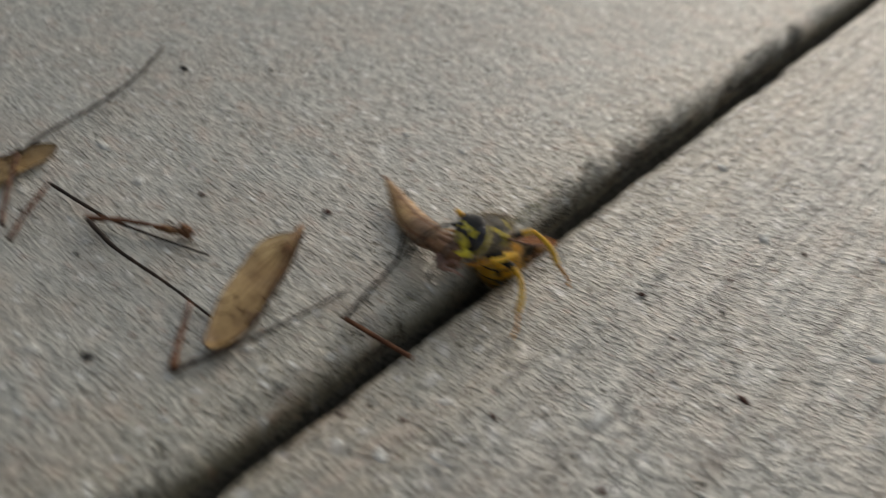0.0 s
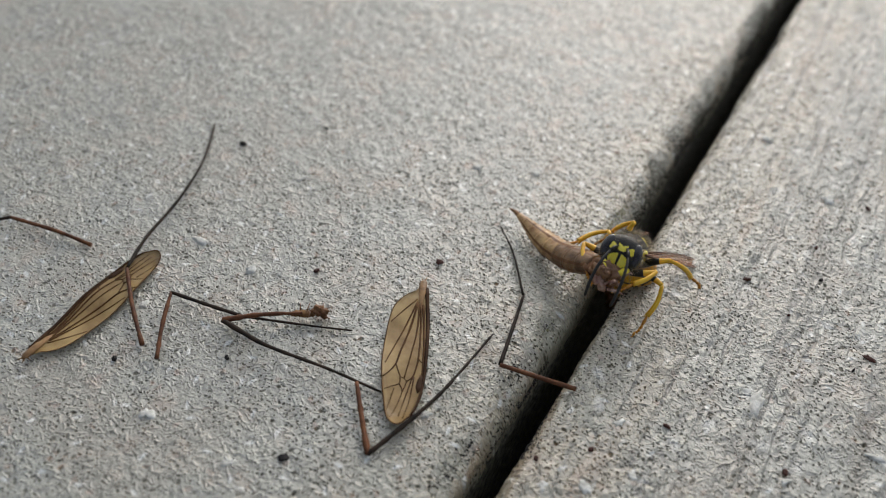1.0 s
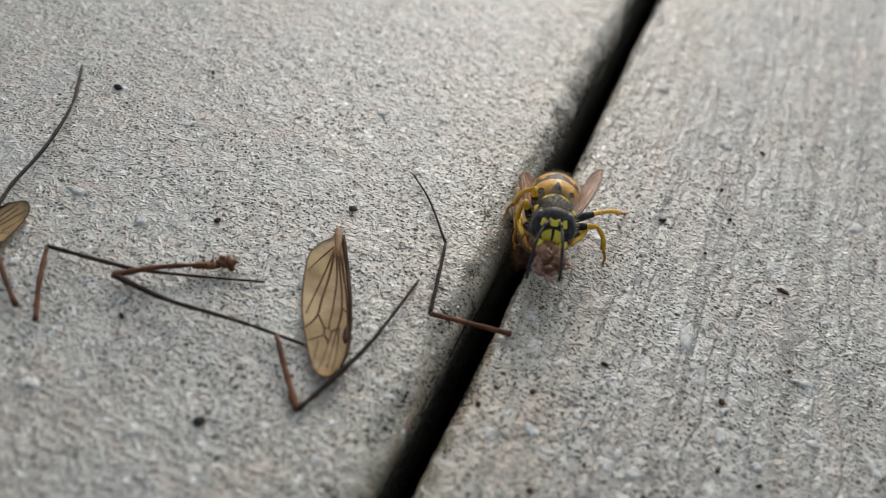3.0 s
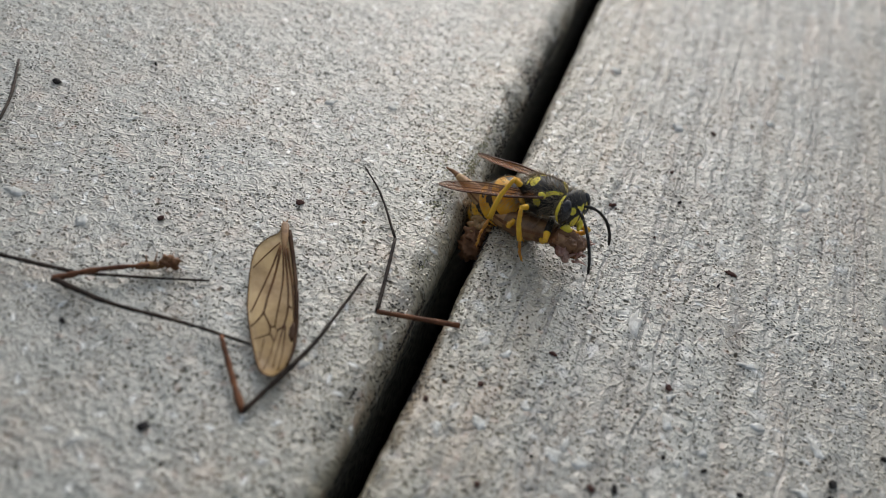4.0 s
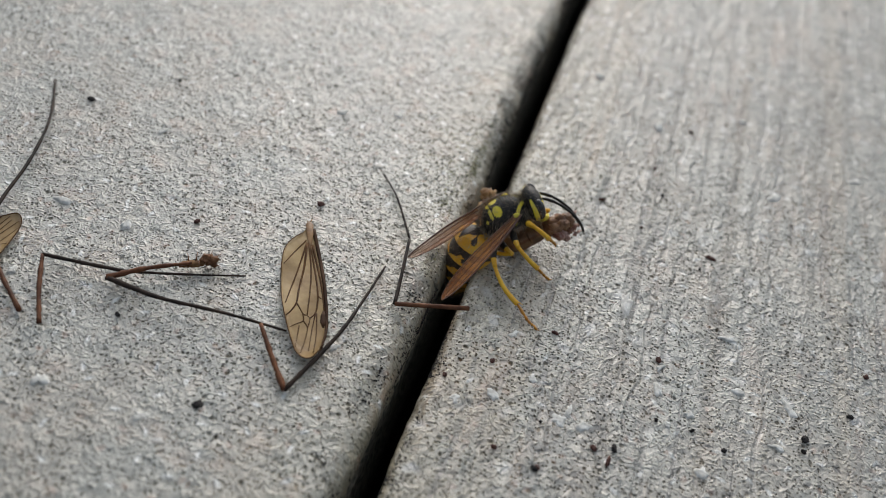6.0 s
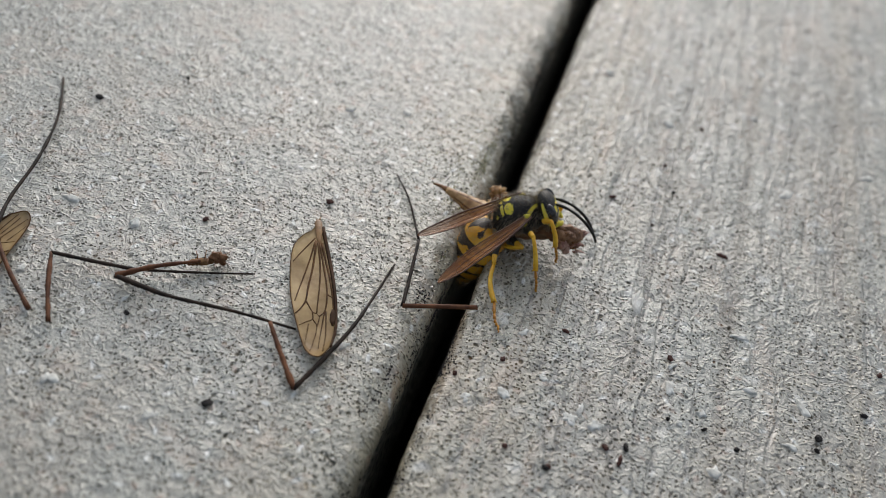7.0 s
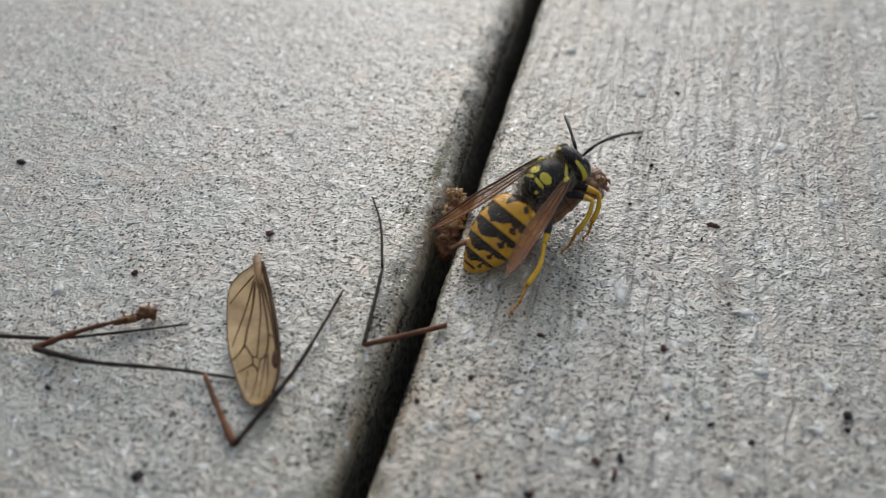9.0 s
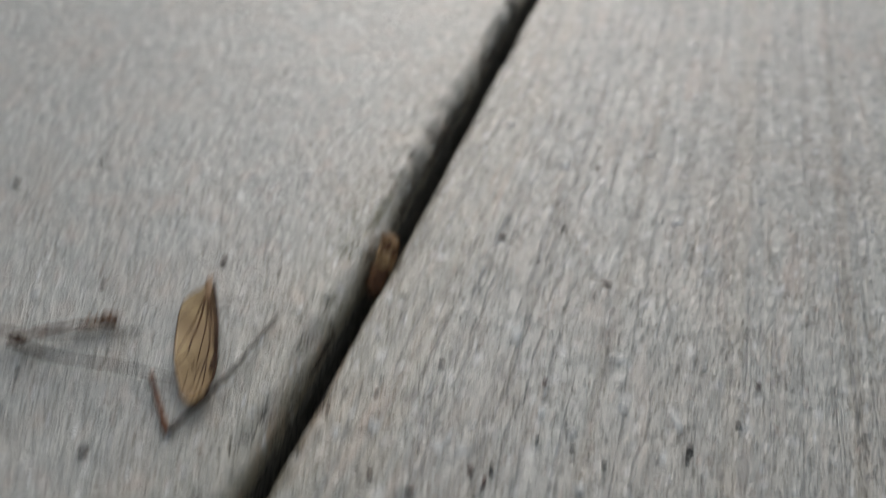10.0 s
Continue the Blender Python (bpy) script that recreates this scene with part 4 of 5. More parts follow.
def wasp_wing(wasp, side):
    """A lengthwise-folded wing that points back from its root; side: 1 left, -1 right."""
    length = 10.9
    outline = [(0.0, 0.25, -0.2), (0.8, 0.34, -0.28), (2.2, 0.38, -0.46), (4.0, 0.36, -0.74), (6.0, 0.28, -0.98), (8.0, 0.12, -1.06), (9.6, -0.12, -0.96), (10.5, -0.34, -0.80), (10.9, -0.5, -0.62)]
    lead = curve_through([(x, a, 0) for x, a, b in outline], 4)
    trail = curve_through([(x, b, 0) for x, a, b in outline], 4)
    verts, faces, n, m = [], [], len(lead), 7
    for thick in (0.018, -0.018):
        for p, q in zip(lead, trail):
            for k in range(m):
                f = k / (m - 1)
                y = p.y + (q.y - p.y) * f
                z = -0.55 * (q.y - p.y) * -0.35 * math.sin(math.pi * f) + 0.05 * math.sin(p.x * 1.3) * (1 - f) + thick - 0.02 * p.x
                verts.append(Vector((-p.x, side * y, z)) * U)
    o = n * m
    for i in range(n - 1):
        for k in range(m - 1):
            a = i * m + k
            quad = (a, a + 1, a + 1 + m, a + m)
            faces += [quad[::side], tuple(v + o for v in quad)[::-side]]
    rim = [k for k in range(m)] + [i * m + m - 1 for i in range(1, n)] + [(n - 1) * m + k for k in range(m - 2, -1, -1)] + [i * m for i in range(n - 2, 0, -1)]
    for a, b in zip(rim, rim[1:] + rim[:1]):
        faces.append((a, a + o, b + o, b)[::side])
    wing = part("wing", mesh_of("wing", verts, faces, [M_WASP_WING]), wasp, "amber-brown translucent folded wing")
    for f0, f1, end, r in ((0.0, 0.0, 1.0, 0.10), (0.2, 0.22, 0.95, 0.05), (0.5, 0.55, 0.9, 0.045), (0.8, 0.85, 0.8, 0.04), (0.97, 0.97, 0.98, 0.05)):
        pts = []
        for i in range(int((n - 1) * end) + 1):
            f = f0 + (f1 - f0) * i / n
            p, q = lead[i], trail[i]
            y = p.y + (q.y - p.y) * f
            z = -0.55 * (q.y - p.y) * -0.35 * math.sin(math.pi * f) + 0.05 * math.sin(p.x * 1.3) * (1 - f) - 0.02 * p.x + 0.02
            pts.append(Vector((-p.x, side * y, z)) * U)
        part("vein", mesh_of("vein", *loft(pts, [U * r * (1.2 - 0.8 * i / len(pts)) for i in range(len(pts))], 5), [M_WASP_VEIN]), wing)
    return wing


HEAD_SIZE = 0.9


def wasp_head(wasp):
    segs, rings, verts, faces, index = 96, 64, [], [], []
    axes = (1.25, 2.0, 1.88)
    for i in range(rings + 1):
        th = math.pi * i / rings
        for k in range(segs):
            ph = math.tau * k / segs
            d = Vector((math.sin(th) * math.cos(ph), math.sin(th) * math.sin(ph), math.cos(th)))
            flat = 0.86 if d.x > 0 else 0.8
            narrow = 1.0 - 0.22 * max(0.0, -d.z) ** 1.5
            verts.append(Vector((0.95 + axes[0] * flat * d.x, axes[1] * d.y * narrow, axes[2] * d.z - 0.1)) * U)
    for i in range(rings):
        for k in range(segs):
            a, b = i * segs + k, i * segs + (k + 1) % segs
            faces.append((a, a + segs, b + segs, b))
            th, ph = math.pi * (i + 0.5) / rings, math.tau * (k + 0.5) / segs
            x, y, z = math.sin(th) * math.cos(ph), abs(math.sin(th) * math.sin(ph)), math.cos(th)
            yellow = False
            if x > 0.06:
                yellow = (y / 0.50) ** 2 + ((z + 0.40) / 0.36) ** 2 < 1 and y > 0.04
                yellow |= y < 0.22 and abs(z - 0.24 - 0.3 * y) < 0.15
                yellow |= ((y - 0.48) / 0.17) ** 2 + ((z - 0.24) / 0.2) ** 2 < 1
            elif x > -0.5:
                yellow = y > 0.2 and -0.95 < z < 0.93 and abs(x + 0.14 + 0.10 * z * z) < 0.07 + 0.16 * (1 - z * z) and y > 0.25 + 0.3 * max(0.0, z)
            index.append(1 if yellow else 0)
    head = part("head", mesh_of("head", verts, faces, [M_BLACK, M_YELLOW], True, index), wasp, "black wasp head with yellow face marks")
    antennae = []
    for side in (1, -1):
        part("eye", mesh_of("eye", *ellipsoid((1.28, 1.40 * side, 0.18), (0.56, 0.58, 1.2), 24, (8 * side, 0, 20 * side)), [M_EYE]), head, "dark glossy kidney-shaped eye")
        jaw = curve_through([(1.2, 1.0 * side, -1.35), (1.7, 0.8 * side, -1.75), (1.95, 0.3 * side, -2.0)], 5)
        part("mandible", mesh_of("mandible", *loft([p * U for p in jaw], [U * r for r in np.linspace(0.5, 0.14, len(jaw))], 10), [M_YELLOW]), head, "yellow biting jaw")
        scape = loft([Vector(p) * U for p in ((0, 0, 0), (0.5, 0, 0.25), (1.1, 0, 0.42))], [0.1 * U, 0.15 * U, 0.14 * U], 9)
        whip = curve_through([(1.1, 0, 0.42), (2.0, 0, 0.45), (3.2, 0, 0.2), (4.4, 0, -0.4), (5.2, 0, -1.1)], 6)
        radii = [U * (0.10 + 0.03 * math.sin(math.pi * i / len(whip)) + (0.012 if i % 2 else 0)) for i in range(len(whip))]
        radii[-1] = 0.05 * U
        antennae.append(part("antenna", mesh_of("antenna", *joined([scape, loft([p * U for p in whip], radii, 9)]), [M_BLACK]), head, "long black curved antenna"))
    for ob in [head] + [c for c in head.children if c.name.split(".")[0] != "antenna"]:
        ob.data.transform(Matrix.Scale(HEAD_SIZE, 4))
    return head, antennae


def fuzz(parent, shape, count, seed, top):
    """Fine pale hairs that stand off a body of rings."""
    rng = random.Random(seed)
    pieces = []
    for _ in range(count):
        i = rng.randrange(1, len(shape) - 1)
        x, w, h, mid = shape[i]
        a = rng.uniform(-math.pi, math.pi)
        n = Vector((rng.uniform(-0.6, 0.3), math.sin(a), math.cos(a))).normalized()
        p = Vector((x, w * math.sin(a), mid + h * math.cos(a)))
        long = rng.uniform(0.25, top)
        pieces.append(loft([p * U, (p + n * long + Vector((-0.1, 0, -0.05))) * U], [0.014 * U, 0.004 * U], 3))
    return part("hair", mesh_of("hair", *joined(pieces), [M_FUZZ]), parent, "fine pale hairs")


def build_wasp():
    wasp = thing("wasp", "black and yellow wasp with folded amber wings on a deck board", "wasp")
    shape = smooth_rings([(-2.5, 0.3, 0.35, -0.45), (-2.3, 0.85, 0.9, -0.35), (-1.8, 1.25, 1.3, -0.15), (-1.0, 1.5, 1.52, 0.0), (0.0, 1.62, 1.6, 0.05), (0.9, 1.56, 1.52, 0.05), (1.6, 1.3, 1.3, 0.0), (2.1, 0.95, 1.0, -0.05), (2.4, 0.45, 0.55, -0.05)], 64)
    v, f, index, mats = turned(shape, 110, paint_thorax, [M_BLACK, M_YELLOW])
    v = [Vector((p.x * 0.9, p.y, p.z)) for p in v]
    thorax = part("thorax", mesh_of("thorax", v, f, mats, True, index), wasp, "black chest with yellow spots")
    fuzz(thorax, shape, 2600, 3, 0.75)
    for side in (1, -1):
        part("tegula", mesh_of("tegula", *ellipsoid((0.72, 1.5 * side, 0.75), (0.38, 0.22, 0.3), 16), [M_YELLOW]), wasp, "yellow wing scale")
    abdomen = thing("abdomen", "", "")
    abdomen.parent = wasp
    rings = smooth_rings(ABDOMEN_SHAPE, 121)
    bounds = [0.0, -1.87, -3.41, -4.8, -5.97, -6.98, -8.11]
    for n in range(6):
        mine = [r for r in rings if bounds[n + 1] - 1e-6 <= r[0] <= bounds[n] + 0.1]
        grown = []
        for x, w, h, mid in mine:
            q = (bounds[n] - x) / (bounds[n] - bounds[n + 1])
            g = 1.0 + (0.035 * max(0.0, q) ** 2 if n < 5 else 0.0)
            grown.append((x, w * g, h * g, mid))
        if n < 5:
            x, w, h, mid = grown[-1]
            grown.append((x - 0.02, w * 0.965, h * 0.965, mid))
        v, f, index, mats = turned(grown, 110, paint_tergite(n), [M_BAND, M_ORANGE])
        part("tergite", mesh_of("tergite", v, f, mats, True, index), abdomen, "yellow belly ring with black band")
    fuzz(abdomen, rings, 1600, 4, 0.42)
    head, antennae = wasp_head(wasp)
    crown = [(HEAD_SIZE * (0.95 + 1.0 * math.cos(a)), HEAD_SIZE * 2.0 * math.sin(a), HEAD_SIZE * 1.86 * math.sin(a), -0.09) for a in np.linspace(0.15, 2.9, 26)]
    fuzz(head, crown, 700, 9, 0.5)
    wings = {s: wasp_wing(wasp, k) for s, k in (("L", 1), ("R", -1))}
    legs = {s + k: wasp_leg_parts(wasp, k) for s in "LR" for k in "FMH"}
    return wasp, abdomen, head, antennae, wings, legs


wasp, wasp_abdomen, wasp_head_part, wasp_antennae, wasp_wings, wasp_legs = build_wasp()


# ---- the wasp's catch ----
PREY_SIZE = 0.93


def dead_crane_fly():
    """The crane fly's long hind body with torn flesh at its front; it points from the jaws (x = 0) to its tip along x, 11 mm."""
    body = thing("dead_crane_fly", "brown crane fly body with torn front and paler tip", "crane fly")
    spine = lambda s: Vector((s, 0.0, -1.1 * math.sin(math.pi * min(1, s / 10.5)) ** 1.2 + 0.02 * s))  # noqa: E731
    girth = lambda s: float(np.interp(s, [0.8, 2.0, 4.0, 6.0, 7.8, 9.2, 10.2, 11.2], [0.72, 0.95, 1.03, 0.94, 0.70, 0.40, 0.2, 0.05]))  # noqa: E731
    cuts = [0.9, 2.1, 3.4, 4.7, 6.0, 7.2, 8.3, 9.2, 10.0, 11.2]
    for n in range(9):
        a, b = cuts[n], cuts[n + 1]
        ss = np.linspace(a - 0.08, b, 9)
        line = [spine(s) * MM for s in ss]
        radii = [girth(s) * (1.0 + 0.06 * noise.noise(Vector((s * 1.3, 2.0, n)))) * (1.0 + 0.05 * ((s - a) / (b - a)) ** 2) * MM for s in ss]
        v, f = loft(line, radii, 26, 0.85)
        v = [p + (p - line[i // 26]) * 0.07 * noise.noise(p * 1900 + Vector((n, 0, 0))) for i, p in enumerate(v)]
        index = []
        for i in range(8):
            for k in range(26):
                side = math.cos(math.tau * (k + 0.5) / 26)
                index.append(1 if (abs(abs(side) - 0.9) < 0.05 or abs(side) < 0.08) and n < 7 else 0)
        part("segment", mesh_of("segment", v, f, [M_PREY_FRONT if n < 3 else M_PREY if n < 8 else M_PREY_DARK, M_PREY_DARK], True, index + [0, 0]), body)
    lumps = (((0.5, 0.1, -0.2), (0.9, 0.8, 0.7)), ((-0.2, 0.5, -0.5), (0.6, 0.5, 0.5)), ((-0.3, -0.5, -0.4), (0.55, 0.45, 0.55)), ((-0.8, 0.0, -0.7), (0.5, 0.45, 0.4)), ((0.2, -0.7, -0.9), (0.4, 0.3, 0.45)), ((-0.6, 0.7, -0.9), (0.3, 0.28, 0.4)),
             ((-0.1, 0.1, -0.15), (1.0, 0.76, 0.7)), ((-0.85, -0.15, -0.2), (0.62, 0.55, 0.55)), ((-0.65, 0.45, 0.1), (0.5, 0.3, 0.4)), ((-1.2, 0.2, -0.45), (0.34, 0.3, 0.3)))
    for n, (at, size) in enumerate(lumps):
        part("torn_flesh", mesh_of("torn_flesh", *lump(at, size, 90 + n, 26, 0.42, 2.0), [M_RAW if n > 5 else M_FLESH if n % 3 else M_PREY_DARK]), body, "torn dark reddish-brown chest" if n > 5 else "torn pinkish-brown flesh")
    for ob in body.children:
        ob.data.transform(Matrix.Scale(PREY_SIZE, 4, (1, 0, 0)))
    rng = random.Random(8)
    for n in range(14):
        p = Vector((rng.uniform(-1.6, 0.3), rng.uniform(-0.8, 0.8), rng.uniform(-1.0, 0.1)))
        q = p + Vector((rng.uniform(-0.8, 0.1), rng.uniform(-0.6, 0.6), rng.uniform(-0.7, 0.3)))
        part("shred", mesh_of("shred", *loft([p * MM, p.lerp(q, 0.5) * MM + Vector((0, 0, 0.1 * MM)), q * MM], [0.16 * MM, 0.13 * MM, 0.03 * MM], 7, 0.5), [M_FLESH]), body, "torn strand of flesh")
    return body


crane_fly = dead_crane_fly()


# ---- what moves ----
WASP_ROWS = [
    (0, -1.75, 10.05, 3.12, -83.00, 30.70, -0.10),
    (0.2, -1.41, 10.93, 3.13, -92.50, 30.40, -0.10),
    (0.5, -0.50, 11.53, 3.11, -91.90, 30.80, 0.00),
    (1, -0.70, 11.18, 3.10, -98.00, 31.50, 0.00),
    (1.5, -0.31, 11.84, 3.05, -97.80, 35.30, 0.00),
    (2, -0.80, 11.81, 3.11, -104.40, 31.10, 0.00),
    (2.3, -0.24, 11.55, 3.16, -106.40, 21.90, -0.70),
    (2.5, -0.70, 10.00, 2.70, -100.60, 13.80, 1.40),
    (3, 0.00, 9.10, 3.10, -79.60, 13.80, 6.00),
    (3.2, 1.20, 11.00, 3.20, -60.20, 22.40, -1.00),
    (4.3, 2.59, 11.34, 3.04, -11.70, 15.78, -9.51),
    (4.5, 2.84, 10.18, 2.71, -2.93, 14.27, -0.92),
    (4.7, 1.92, 10.86, 2.41, 14.40, 27.33, 0.07),
    (5, 1.89, 9.60, 3.01, 34.15, 31.12, -4.45),
    (5.3, -0.08, 7.94, 2.74, 55.67, 29.08, -11.23),
    (5.5, 0.16, 7.86, 2.84, 46.82, 25.05, -10.61),
    (7, 0.51, 8.08, 2.59, 23.68, 19.00, -6.40),
    (7.5, 0.57, 6.68, 2.65, 6.17, 18.04, -0.20),
    (8, -0.65, 8.10, 2.23, 16.07, 23.43, 0.40),
    (8.5, 1.30, 8.92, 2.27, 26.70, 15.02, 7.92),
    (8.8, 3.17, 9.81, 3.09, 36.12, 10.38, 1.65),
    (9, 4.72, 10.97, 3.85, 51.14, 9.93, 0.61),
    (9.2, 5.79, 15.92, 2.89, 75.10, 8.50, -0.50),
    (9.3, 4.70, 17.80, 2.70, 85.40, 5.50, 1.20),
    (9.4, 6.70, 24.30, 4.00, 84.90, 17.80, 9.20),
    (9.5, 17.20, 21.20, 18.60, 125.00, 41.10, 4.70),
    (9.6, 17.80, 22.00, 25.50, 122.00, 39.00, 4.00),
    (9.8, 10.00, 160.00, 150.00, 110.00, 20.00, 0.00),
    (10, -20.00, 300.00, 260.00, 110.00, 15.00, 0.00),
]
ABDOMEN_ROWS = [(0, 0, 45), (0.2, 0, 45), (0.5, 0, 45), (1, 0, 45), (1.5, 0, 45), (2, 0, 45), (2.3, 0, 45), (2.5, 0, 21), (3, 0, 10), (3.2, 0, 13), (4.3, 1, 44), (4.5, 0, 35), (4.7, -10, 35), (5, -2, 49), (5.3, 0, 51), (5.5, 0, 51), (7, 0, 56), (7.5, -3, 53), (8, -5, 55), (8.5, -5, 52), (8.8, 2, 44), (9, 3, 26), (9.2, -1, 8), (9.3, -2, 13), (9.4, 0, -6), (9.5, 4, -3), (10, 0, 8)]
# head: turn to its left, nod up, lean
HEAD_ROWS = [(0, -25, 6, 0), (0.5, 6, 16, 4), (1, 10, 20, 4), (1.5, 6, 20, 4), (2, -8, 18, 6), (2.3, -12, 10, 6), (2.5, -1, 13, 5), (3, 3, 27, 0), (3.2, 2, 12, 0), (4.3, -4, -7, 0), (4.5, 3, -1, 0), (4.7, 0, 20, 0), (5, -3, 22, 0), (5.3, -4, 14, 0), (5.5, -4, 2, 0), (7, -5, 10, 0), (7.5, -9, 8, 0), (8, 5, 22, 0), (8.5, -7, 13, 0), (8.8, -2, 15, 0), (9, -1, 9, 0), (9.3, 0, 4, 0), (10, 0, 0, 0)]
# antennae: left swing out and lift, right swing out and lift
ANTENNA_ROWS = [(0, 25, -45, 25, -45), (1, 25, -60, 25, -60), (2, 30, -62, 21, -80), (2.5, 52, -49, 16, -62), (3, 7, -43, 26, -47), (3.2, 30, -16, 16, -15), (4.3, 71, -45, 29, -40), (4.5, 64, -24, 31, -24), (4.7, -9, -58, 30, -42), (5, -21, -27, 21, -24), (5.3, -21, -35, 29, -32), (5.5, -32, -42, 35, -41), (7, -16, -53, 25, -49), (7.5, 49, -39, 53, -41), (8, 30, -48, 27, -32), (8.5, 32, -36, 29, -14), (8.8, 41, -36, 18, -44), (9, 61, -2, 18, 7), (9.3, 57, 18, 37, 23), (9.4, 49, 6, 46, 26), (10, 35, 15, 35, 15)]
# wings: left sweep out and lift, right sweep out and lift
WING_ROWS = [(0, 12, -5, 9, -5), (0.5, 20, -5, 9, -5), (1, 20, -5, 4, -5), (1.5, 24, -6, 10, -5), (2, 15, -10, 10, -6), (2.3, 32, -5, 12, -4), (2.5, 16, -1, 5, -6), (3, 16, -3, 12, -11), (3.2, 14, 0, 12, -8), (4.3, 8, -4, 10, -13), (4.5, 11, 5, 9, -8), (4.7, -11, 7, 44, 13), (5, -9, 7, 25, 2), (5.3, -14, 5, 43, 8), (5.5, -11, 2, 34, -2), (7, -23, 10, 42, 2), (7.5, -5, -3, 50, 14), (8, -15, 6, 47, 10), (8.5, -8, 3, 33, 3), (8.8, -4, 4, 27, -3), (9, 12, -8, 27, 2), (9.2, 30, 0, 24, 3), (9.27, 60, 10, 60, 10)]
